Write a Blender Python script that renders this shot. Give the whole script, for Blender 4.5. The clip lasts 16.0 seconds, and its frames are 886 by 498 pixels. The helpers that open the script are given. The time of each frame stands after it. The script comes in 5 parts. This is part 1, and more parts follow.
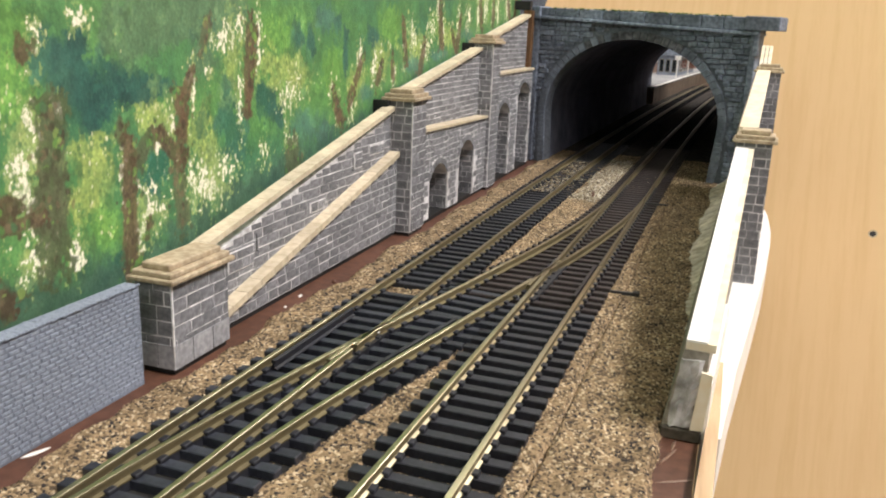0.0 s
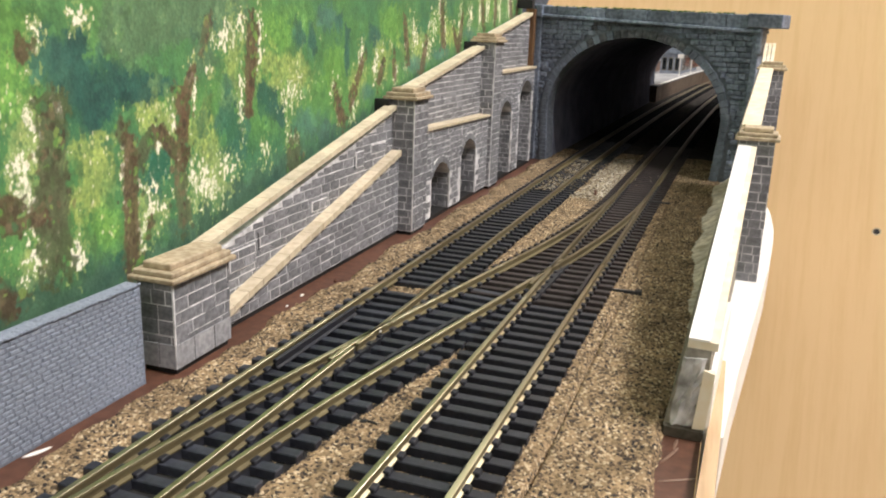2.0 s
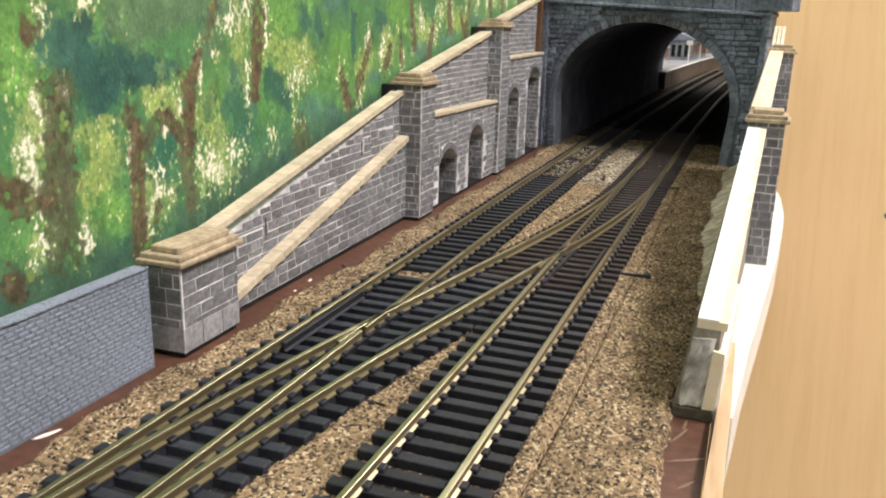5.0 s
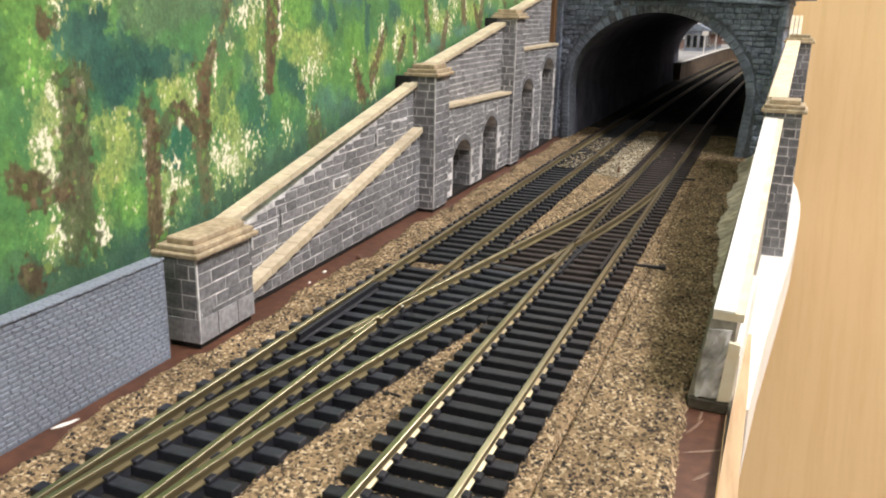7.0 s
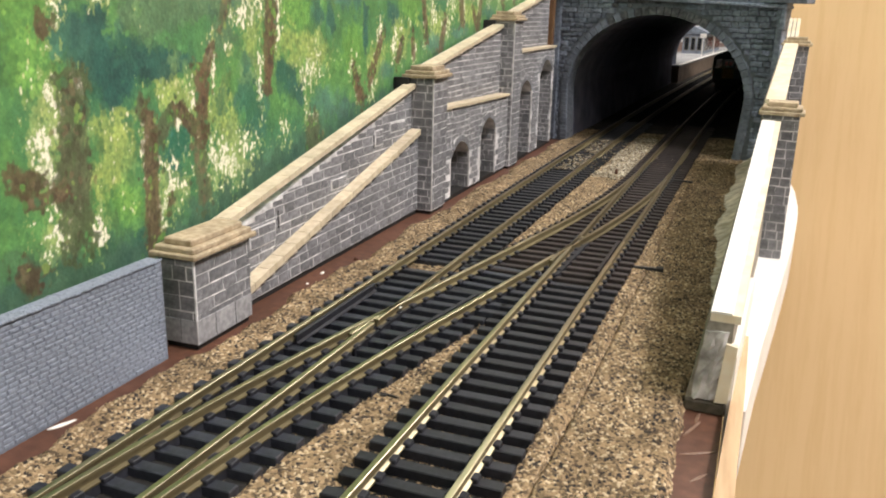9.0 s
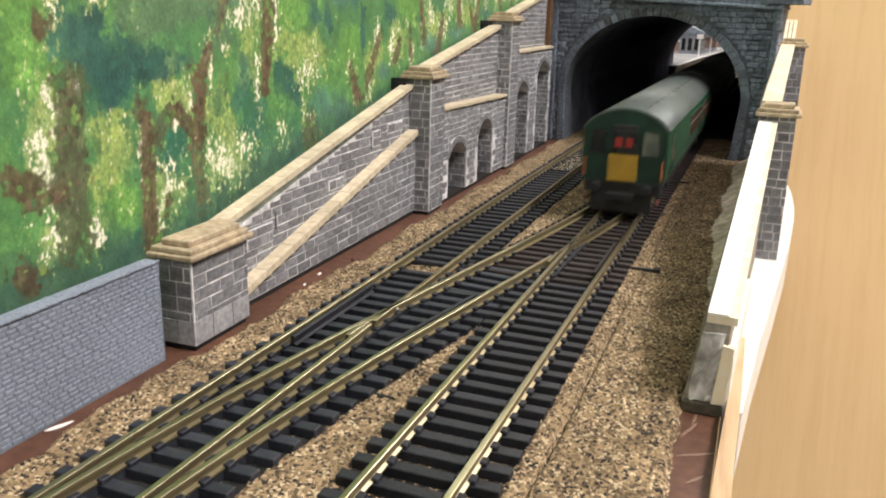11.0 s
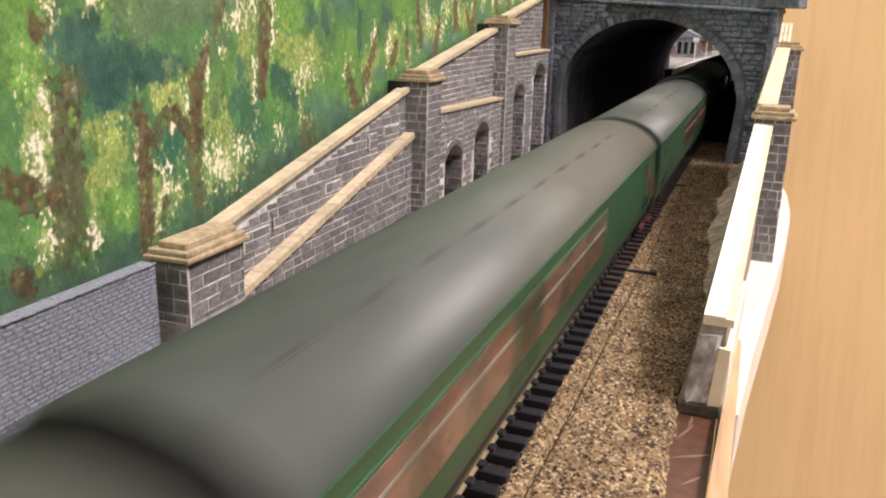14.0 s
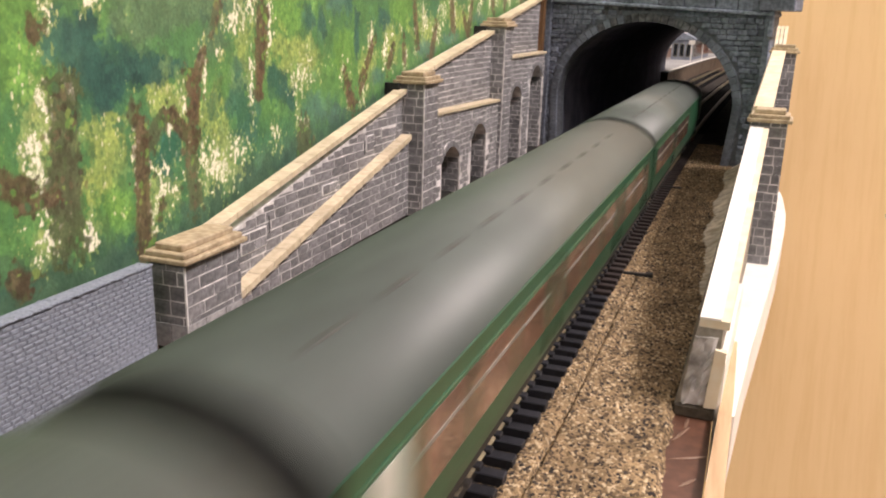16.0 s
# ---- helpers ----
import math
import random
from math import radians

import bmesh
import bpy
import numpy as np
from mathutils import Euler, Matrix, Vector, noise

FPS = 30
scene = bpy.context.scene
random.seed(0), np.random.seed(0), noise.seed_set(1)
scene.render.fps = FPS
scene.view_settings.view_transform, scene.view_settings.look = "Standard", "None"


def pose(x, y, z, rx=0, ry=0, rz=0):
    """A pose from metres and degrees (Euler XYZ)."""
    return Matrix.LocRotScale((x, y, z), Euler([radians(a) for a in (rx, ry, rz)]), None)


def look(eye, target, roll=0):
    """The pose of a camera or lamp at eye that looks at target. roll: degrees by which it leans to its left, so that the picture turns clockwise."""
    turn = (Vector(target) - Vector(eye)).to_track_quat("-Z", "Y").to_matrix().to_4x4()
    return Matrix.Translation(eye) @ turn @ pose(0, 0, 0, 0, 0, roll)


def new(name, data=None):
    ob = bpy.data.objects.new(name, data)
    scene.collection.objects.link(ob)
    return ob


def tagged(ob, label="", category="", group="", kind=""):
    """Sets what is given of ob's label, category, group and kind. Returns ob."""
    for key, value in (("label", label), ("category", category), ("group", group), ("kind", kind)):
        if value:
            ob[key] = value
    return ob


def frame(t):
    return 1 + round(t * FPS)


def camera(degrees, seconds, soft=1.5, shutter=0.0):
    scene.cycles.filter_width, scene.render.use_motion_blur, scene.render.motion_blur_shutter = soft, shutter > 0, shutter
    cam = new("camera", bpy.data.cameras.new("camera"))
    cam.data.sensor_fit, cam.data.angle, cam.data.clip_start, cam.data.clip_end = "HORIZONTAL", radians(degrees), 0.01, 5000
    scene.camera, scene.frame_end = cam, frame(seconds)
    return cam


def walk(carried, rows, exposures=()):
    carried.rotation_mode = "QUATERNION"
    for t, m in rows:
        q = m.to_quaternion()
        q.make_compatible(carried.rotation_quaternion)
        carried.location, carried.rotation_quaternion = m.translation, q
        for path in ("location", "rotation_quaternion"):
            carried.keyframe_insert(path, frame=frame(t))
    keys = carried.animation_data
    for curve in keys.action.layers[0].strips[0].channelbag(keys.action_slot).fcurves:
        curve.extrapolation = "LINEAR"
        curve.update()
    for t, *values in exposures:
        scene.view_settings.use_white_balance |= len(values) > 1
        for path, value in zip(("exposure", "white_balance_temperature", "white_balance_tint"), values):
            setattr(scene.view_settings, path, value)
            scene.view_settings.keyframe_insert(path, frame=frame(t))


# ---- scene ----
# A small model railway: lengths below are in millimetres and scaled by MM.
MM = 0.001

# ---------------------------------------------------------------- camera
cam = camera(56.85, 16.0, soft=2.0, shutter=0.75)
# seconds, eye x, y, z (mm), tilt down, turn to the right, roll (degrees)
EYE_ROWS = [
    (0, 50.07, -157.40, 83.18, 15.049, -19.348, 2.210),
    (0.5, 50.13, -157.29, 83.21, 15.101, -19.399, 2.235),
    (1, 50.25, -157.12, 83.17, 15.108, -19.459, 2.225),
    (1.5, 50.53, -157.19, 83.26, 15.143, -19.558, 2.109),
    (2, 50.45, -156.90, 82.93, 15.109, -19.585, 2.002),
    (2.5, 50.29, -156.84, 82.86, 15.161, -19.561, 2.010),
    (3, 50.19, -156.74, 83.03, 15.233, -19.541, 2.046),
    (3.5, 50.62, -156.97, 83.18, 15.259, -19.587, 2.039),
    (4, 50.89, -156.73, 82.02, 15.354, -19.643, 1.875),
    (6.5, 50.57, -156.64, 80.39, 16.335, -21.105, 1.184),
    (7, 50.63, -156.68, 80.39, 16.344, -21.179, 1.203),
    (7.5, 50.43, -156.74, 80.50, 16.346, -21.130, 1.305),
    (8, 50.22, -156.91, 80.35, 16.317, -21.056, 1.424),
    (8.5, 50.44, -156.97, 80.49, 16.294, -21.079, 1.460),
    (9, 50.72, -156.77, 80.30, 16.212, -21.033, 1.362),
    (11.5, 50.65, -157.02, 80.79, 16.205, -20.755, 1.450),
    (12, 50.88, -157.19, 80.55, 16.045, -20.689, 1.310),
    (12.5, 50.71, -157.25, 80.66, 16.045, -20.584, 1.406),
    (13, 50.77, -157.29, 80.73, 16.024, -20.565, 1.515),
    (13.5, 50.58, -157.30, 80.64, 16.007, -20.550, 1.527),
    (14, 50.74, -157.25, 80.63, 15.995, -20.569, 1.502),
    (14.5, 50.90, -157.18, 80.70, 15.962, -20.547, 1.473),
    (15, 50.62, -157.37, 80.67, 15.938, -20.455, 1.536),
    (15.5, 50.71, -157.51, 80.77, 15.907, -20.370, 1.602),
    (16, 50.61, -157.54, 80.77, 15.870, -20.286, 1.669),
]


def eye_pose(x, y, z, tilt, turn, roll):
    t, a = radians(tilt), radians(turn)
    way = Vector((math.sin(a) * math.cos(t), math.cos(a) * math.cos(t), -math.sin(t)))
    eye = Vector((x, y, z)) * MM
    return look(eye, eye + way, roll)


walk(cam, [(t, eye_pose(*row)) for t, *row in EYE_ROWS],
     exposures=[(0.0, -0.05, 6450, 10), (11.2, -0.05, 6550, 10), (11.9, -0.09, 6550, 10), (12.5, -0.22, 7100, 20), (14.0, -0.1, 7050, 20), (16.0, -0.05, 7050, 20)])

# ---------------------------------------------------------------- light
world = bpy.data.worlds.new("room_air")
scene.world = world
world.use_nodes = True
world.node_tree.nodes["Background"].inputs[0].default_value = (1.0, 0.93, 0.84, 1)
world.node_tree.nodes["Background"].inputs[1].default_value = 0.05


def ceiling_lamp(name, eye, target, sx, sy, watts, colour=(1.0, 0.955, 0.95)):
    data = bpy.data.lights.new(name, "AREA")
    data.shape, data.size, data.size_y, data.energy, data.color = "RECTANGLE", sx, sy, watts, colour
    ob = new(name, data)
    ob.matrix_world = look(eye, target)
    return ob


ceiling_lamp("ceiling_lamp_light", (1.05, 0.02, 1.62), (0.0, 0.15, 0.0), 0.9, 0.3, 56)
# added fill lamp, unseen: throws light into the tunnel mouth
ceiling_lamp("ceiling_lamp_light", (0.35, -1.9, 1.64), (0.0, 0.3, 0.0), 1.2, 0.3, 11)
ceiling_lamp("ceiling_lamp_light", (-0.55, 1.75, 1.64), (0.0, 0.2, 0.0), 2.0, 0.3, 15)
ceiling_lamp("station_lamp_light", (0.9, 2.3, 1.62), (0.0, 1.6, 0.0), 0.9, 0.3, 15)

# ---------------------------------------------------------------- materials
def mat(name, a, b=None, size=2.0, rough=0.7, metal=0.0, bump=0.0, vary=0.0, by="object", big=20.0, big_amount=0.25, spec=0.4, stretch=(1, 1, 1), coat=0.0):
    """a, b: the two colours of the grain; size, big: its two scales in mm; vary: spread of lightness from piece to piece."""
    m = bpy.data.materials.new(name)
    m.use_nodes = True
    nt = m.node_tree
    n, l = nt.nodes, nt.links
    p = n["Principled BSDF"]
    b = b or tuple(c * 0.75 for c in a)
    tc = n.new("ShaderNodeTexCoord")
    mp = n.new("ShaderNodeMapping")
    mp.inputs["Scale"].default_value = stretch
    l.new(tc.outputs["Object"], mp.inputs[0])
    n1 = n.new("ShaderNodeTexNoise")
    n1.inputs["Scale"].default_value, n1.inputs["Detail"].default_value = 1000 / size, 5
    n2 = n.new("ShaderNodeTexNoise")
    n2.inputs["Scale"].default_value, n2.inputs["Detail"].default_value = 1000 / big, 3
    l.new(mp.outputs[0], n1.inputs[0])
    l.new(mp.outputs[0], n2.inputs[0])
    r1 = n.new("ShaderNodeValToRGB")
    r1.color_ramp.elements[0].position, r1.color_ramp.elements[1].position = 0.36, 0.64
    r1.color_ramp.elements[0].color, r1.color_ramp.elements[1].color = (*b, 1), (*a, 1)
    l.new(n1.outputs[0], r1.inputs[0])
    hsv = n.new("ShaderNodeHueSaturation")
    l.new(r1.outputs[0], hsv.inputs["Color"])
    v = n.new("ShaderNodeMapRange")
    v.inputs[1].default_value, v.inputs[2].default_value = 0.3, 0.7
    v.inputs[3].default_value, v.inputs[4].default_value = 1 - big_amount, 1 + big_amount
    l.new(n2.outputs[0], v.inputs[0])
    value = v.outputs[0]
    if vary:
        if by == "object":
            src = n.new("ShaderNodeObjectInfo").outputs["Random"]
        else:
            src = n.new("ShaderNodeNewGeometry").outputs["Random Per Island"]
        w = n.new("ShaderNodeMapRange")
        w.inputs[3].default_value, w.inputs[4].default_value = 1 - vary, 1 + vary
        l.new(src, w.inputs[0])
        mu = n.new("ShaderNodeMath")
        mu.operation = "MULTIPLY"
        l.new(value, mu.inputs[0])
        l.new(w.outputs[0], mu.inputs[1])
        value = mu.outputs[0]
    l.new(value, hsv.inputs["Value"])
    l.new(hsv.outputs[0], p.inputs["Base Color"])
    p.inputs["Roughness"].default_value, p.inputs["Metallic"].default_value = rough, metal
    p.inputs["Specular IOR Level"].default_value = spec
    p.inputs["Coat Weight"].default_value = coat
    if bump:
        bp = n.new("ShaderNodeBump")
        bp.inputs["Strength"].default_value, bp.inputs["Distance"].default_value = 1.0, bump * MM
        l.new(n1.outputs[0], bp.inputs["Height"])
        l.new(bp.outputs[0], p.inputs["Normal"])
    return m


def speckle(name, colours, cell, rough=0.95, bump=0.3):
    """Loose granules: every cell of a fine mosaic takes one of the colours."""
    m = bpy.data.materials.new(name)
    m.use_nodes = True
    nt = m.node_tree
    n, l = nt.nodes, nt.links
    p = n["Principled BSDF"]
    tc = n.new("ShaderNodeTexCoord")
    vo = n.new("ShaderNodeTexVoronoi")
    vo.inputs["Scale"].default_value = 1000 / cell
    l.new(tc.outputs["Object"], vo.inputs["Vector"])
    sep = n.new("ShaderNodeSeparateColor")
    l.new(vo.outputs["Color"], sep.inputs[0])
    ramp = n.new("ShaderNodeValToRGB")
    ramp.color_ramp.interpolation = "CONSTANT"
    e = ramp.color_ramp.elements
    while len(e) < len(colours):
        e.new(0.5)
    at = 0.0
    for el, (share, c) in zip(e, colours):
        el.position, el.color = at, (*c, 1)
        at += share
    l.new(sep.outputs[0], ramp.inputs[0])
    big = n.new("ShaderNodeTexNoise")
    big.inputs["Scale"].default_value, big.inputs["Detail"].default_value = 1000 / 9, 4
    l.new(tc.outputs["Object"], big.inputs[0])
    v = n.new("ShaderNodeMapRange")
    v.inputs[1].default_value, v.inputs[2].default_value, v.inputs[3].default_value, v.inputs[4].default_value = 0.3, 0.7, 0.65, 1.3
    l.new(big.outputs[0], v.inputs[0])
    hsv = n.new("ShaderNodeHueSaturation")
    l.new(ramp.outputs[0], hsv.inputs["Color"])
    l.new(v.outputs[0], hsv.inputs["Value"])
    l.new(hsv.outputs[0], p.inputs["Base Color"])
    bp = n.new("ShaderNodeBump")
    bp.inputs["Distance"].default_value = bump * MM
    l.new(vo.outputs["Distance"], bp.inputs["Height"])
    bp.invert = True
    l.new(bp.outputs[0], p.inputs["Normal"])
    p.inputs["Roughness"].default_value = rough
    p.inputs["Specular IOR Level"].default_value = 0.2
    return m


M_BOARD = mat("brown_painted_board", (0.125, 0.056, 0.034), (0.085, 0.037, 0.023), 3, 0.55, bump=0.05, big=40)
M_BALLAST = speckle("cork_ballast", [(0.33, (0.3, 0.212, 0.12)), (0.26, (0.2, 0.142, 0.08)), (0.17, (0.1, 0.072, 0.046)), (0.11, (0.034, 0.029, 0.026)), (0.13, (0.5, 0.39, 0.25))], 0.68, bump=0.25)
M_PALE = speckle("pale_ballast", [(0.38, (0.33, 0.28, 0.195)), (0.27, (0.2, 0.16, 0.105)), (0.2, (0.07, 0.055, 0.04)), (0.15, (0.5, 0.45, 0.36))], 1.25)
M_BED_SPECK = speckle("black_bed_with_granules", [(0.72, (0.018, 0.017, 0.016)), (0.14, (0.1, 0.07, 0.04)), (0.14, (0.3, 0.21, 0.12))], 0.6)
# near-black ballast: the gloom of the tunnel is put into its colour
M_SHADED_BALLAST = speckle("shade_darkened_ballast", [(0.5, (0.035, 0.03, 0.027)), (0.3, (0.06, 0.048, 0.038)), (0.2, (0.018, 0.017, 0.016))], 2.0)
M_STATION = mat("grey_blue_station_wall", (0.3, 0.33, 0.38), (0.22, 0.25, 0.3), 6, 0.8)
M_BED = mat("black_track_bed", (0.022, 0.02, 0.018), (0.012, 0.011, 0.010), 1.5, 0.9, bump=0.2)
M_SLEEPER = mat("black_plastic_sleeper", (0.024, 0.025, 0.032), (0.013, 0.014, 0.018), 1.5, 0.5, bump=0.04, vary=0.25)
M_SLEEPER_BLUE = mat("blue_black_plastic_sleeper", (0.034, 0.037, 0.049), (0.019, 0.021, 0.029), 1.5, 0.45, bump=0.04, vary=0.25)
M_SLEEPER_BROWN = mat("weathered_sleeper", (0.036, 0.026, 0.024), (0.022, 0.017, 0.016), 1.5, 0.7, bump=0.04, vary=0.25)
M_RAIL_SIDE = mat("dull_rail_side", (0.2, 0.165, 0.085), (0.13, 0.105, 0.055), 4, 0.55, metal=0.3, big=60, stretch=(1, 0.05, 1))
# sleepers deep in the tunnel, blackened to stand for the shade there
M_TUNNEL_SLEEPER = mat("shade_darkened_tunnel_sleeper", (0.012, 0.012, 0.014), (0.007, 0.007, 0.009), 3, 0.9, spec=0.1)
M_RAIL_BROWN = mat("dull_brown_rail_head", (0.27, 0.22, 0.135), (0.19, 0.15, 0.09), 6, 0.42, metal=0.8, big=60, stretch=(1, 0.05, 1))
M_RAIL = mat("nickel_silver_rail", (0.62, 0.56, 0.39), (0.48, 0.42, 0.28), 6, 0.3, metal=1.0, big=60, stretch=(1, 0.05, 1))
M_STONE = mat("printed_grey_stone", (0.246, 0.248, 0.26), (0.155, 0.156, 0.165), 1.3, 0.8, bump=0.05, vary=0.24, by="island", big=14)
M_STONE_PIECE = mat("printed_grey_stone_piece", (0.246, 0.248, 0.26), (0.155, 0.156, 0.165), 1.3, 0.8, bump=0.05, vary=0.24, by="object", big=14)
M_MORTAR = mat("pale_mortar", (0.8, 0.79, 0.79), (0.5, 0.49, 0.49), 3.0, 0.85, big=16)
M_CREAM = mat("cream_coping", (0.66, 0.575, 0.42), (0.55, 0.465, 0.32), 2.5, 0.7, bump=0.04, vary=0.08, big=12, big_amount=0.12)
M_CAP = mat("buff_cap_stone", (0.5, 0.41, 0.28), (0.36, 0.28, 0.18), 1.8, 0.75, bump=0.05, big=10)
M_WHITE_COPE = mat("bare_white_card", (0.8, 0.73, 0.58), (0.74, 0.62, 0.42), 5, 0.6, bump=0.03, big=14, big_amount=0.08)
M_WHITE = mat("white_plaster_sheet", (0.85, 0.83, 0.78), (0.8, 0.77, 0.7), 6, 0.6, bump=0.06, big=20, big_amount=0.06)
M_PORTAL = mat("slate_blue_portal_stone", (0.25, 0.29, 0.37), (0.14, 0.165, 0.215), 2.2, 0.75, bump=0.3, vary=0.22, by="object", big=22, big_amount=0.45)
M_RING = mat("smooth_slate_ring_stone", (0.215, 0.25, 0.31), (0.15, 0.175, 0.22), 2.2, 0.75, bump=0.2, vary=0.09, by="object", big=22, big_amount=0.35)
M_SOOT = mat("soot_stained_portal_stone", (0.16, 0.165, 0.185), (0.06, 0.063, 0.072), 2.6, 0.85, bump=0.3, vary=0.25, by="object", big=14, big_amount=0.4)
M_PORTAL_BACK = mat("slate_portal_joint", (0.17, 0.19, 0.225), (0.11, 0.125, 0.15), 2.0, 0.85, bump=0.12, big=20)
M_PORTAL_STUFF = mat("slate_blue_portal_stones", (0.245, 0.29, 0.345), (0.145, 0.172, 0.208), 2.2, 0.75, bump=0.12, vary=0.22, by="island", big=25)
M_MOSS = mat("green_moss", (0.13, 0.2, 0.045), (0.06, 0.085, 0.03), 1.2, 0.95, bump=0.3)
M_TUNNEL = mat("slate_tunnel_lining", (0.25, 0.26, 0.34), (0.21, 0.22, 0.29), 6, 0.95, spec=0.1)
M_GREYWALL = mat("grey_blue_brick_sheet", (0.25, 0.285, 0.345), (0.2, 0.228, 0.28), 1.1, 0.75, bump=0.3, vary=0.05, by="island", big=30, big_amount=0.1)
M_GREYJOINT = mat("grey_blue_joint", (0.19, 0.217, 0.265), (0.16, 0.182, 0.222), 1.4, 0.8, big=30)
M_BROWNWOOD = mat("brown_stained_timber", (0.16, 0.085, 0.035), (0.1, 0.05, 0.02), 1.5, 0.6, bump=0.05, stretch=(1, 1, 0.15))
M_STRIP = mat("pale_softwood_edge", (0.62, 0.43, 0.26), (0.5, 0.33, 0.19), 1.6, 0.6, bump=0.04, stretch=(1, 0.08, 1))
M_PLASTER = mat("rough_plaster_bank", (0.72, 0.66, 0.54), (0.42, 0.36, 0.26), 4, 0.9, bump=0.4, big=12, big_amount=0.3)
M_SMEAR = mat("dried_clear_glue", (0.3, 0.2, 0.15), (0.2, 0.12, 0.08), 2, 0.3)
M_VENT = mat("dark_roof_vent", (0.068, 0.074, 0.07), (0.056, 0.06, 0.057), 5, 0.6)
M_GREYGLUE = mat("grey_smeared_filler", (0.66, 0.65, 0.64), (0.22, 0.21, 0.2), 5, 0.6, bump=0.3)
M_DARKWOOD = mat("dark_weathered_timber", (0.09, 0.075, 0.055), (0.05, 0.042, 0.03), 2, 0.75, bump=0.1, stretch=(1, 0.2, 1))
M_INNER = mat("grey_weathered_board", (0.34, 0.31, 0.26), (0.2, 0.18, 0.145), 2.5, 0.8, bump=0.15, stretch=(1, 0.2, 1))
M_BASE = mat("pale_worn_base_stone", (0.4, 0.4, 0.41), (0.27, 0.27, 0.28), 1.6, 0.8, bump=0.05, vary=0.15)
M_GREEN = mat("southern_green_paint", (0.018, 0.085, 0.042), (0.014, 0.07, 0.034), 8, 0.38, big=60, big_amount=0.1, spec=0.5)
M_ROOF = mat("pale_green_grey_coach_roof", (0.1, 0.12, 0.11), (0.085, 0.101, 0.093), 5, 0.46, big=50, big_amount=0.15, spec=0.45)
# roof grey toned down: a change of exposure and light put into colour
M_ROOF_DARK = mat("dimmed_grey_coach_roof", (0.084, 0.094, 0.087), (0.071, 0.079, 0.073), 5, 0.52, big=50, big_amount=0.15, spec=0.42)
M_BLACK = mat("matt_black_underframe", (0.02, 0.019, 0.018), (0.012, 0.012, 0.012), 4, 0.7)
# body green darkened: the shade on the cab front is in its colour
M_CAB = mat("shade_darkened_green_cab_front", (0.012, 0.042, 0.028), (0.008, 0.026, 0.018), 5, 0.45, big=12)
# cab glass with a grey-green reflection put into its colour
M_CABGLASS = mat("cab_glass_with_green_reflection", (0.14, 0.165, 0.14), (0.07, 0.085, 0.072), 7, 0.12, coat=0.5)
M_YELLOW = mat("yellow_warning_panel", (0.42, 0.25, 0.028), (0.32, 0.185, 0.026), 8, 0.45, big_amount=0.05)
M_ORANGE = mat("orange_jumper_cable", (0.34, 0.11, 0.04), (0.27, 0.09, 0.03), 5, 0.5)
M_WINDOW = mat("brown_lit_compartment_behind_glass", (0.24, 0.125, 0.085), (0.13, 0.085, 0.065), 7, 0.2, coat=0.6, big=14, big_amount=0.5)
M_DARKGLASS = mat("dark_cab_glass", (0.02, 0.022, 0.024), (0.012, 0.014, 0.015), 8, 0.08, coat=0.6)
M_PALEGLASS = mat("frosted_pale_glass", (0.5, 0.52, 0.46), (0.4, 0.42, 0.37), 8, 0.25)
M_REDDISH = mat("dull_red_shoe_beam", (0.16, 0.04, 0.03), (0.11, 0.03, 0.022), 3, 0.7)
M_RED = mat("red_headcode", (0.27, 0.022, 0.018), (0.2, 0.018, 0.015), 4, 0.5)
M_STEEL = mat("steel_wheel", (0.3, 0.29, 0.28), (0.2, 0.19, 0.18), 3, 0.35, metal=1.0)
M_FRAME = mat("pale_window_frame", (0.24, 0.23, 0.2), (0.2, 0.19, 0.165), 4, 0.4)
M_PLATFORM = mat("pale_grey_platform", (0.34, 0.34, 0.34), (0.27, 0.27, 0.27), 5, 0.8, big=60)
M_PLATWALL = mat("brown_platform_wall", (0.17, 0.12, 0.08), (0.11, 0.08, 0.055), 3, 0.85)
# unseen carpet and room walls, made pale to bounce light into the tunnel
M_FLOOR = mat("grey_carpet", (0.3, 0.29, 0.28), (0.22, 0.215, 0.21), 6, 0.95, big=200)
M_ROOM = mat("pale_room_wall", (0.8, 0.79, 0.77), (0.77, 0.76, 0.74), 30, 0.8, big=400, big_amount=0.05)
M_CEIL = mat("white_ceiling", (0.8, 0.78, 0.74), (0.78, 0.76, 0.72), 30, 0.9, big=400, big_amount=0.04)


def lamp_glow():
    m = bpy.data.materials.new("glowing_diffuser")
    m.use_nodes = True
    p = m.node_tree.nodes["Principled BSDF"]
    p.inputs["Emission Color"].default_value = (1.0, 0.95, 0.87, 1)
    p.inputs["Emission Strength"].default_value = 6.0
    return m


M_GLOW = lamp_glow()


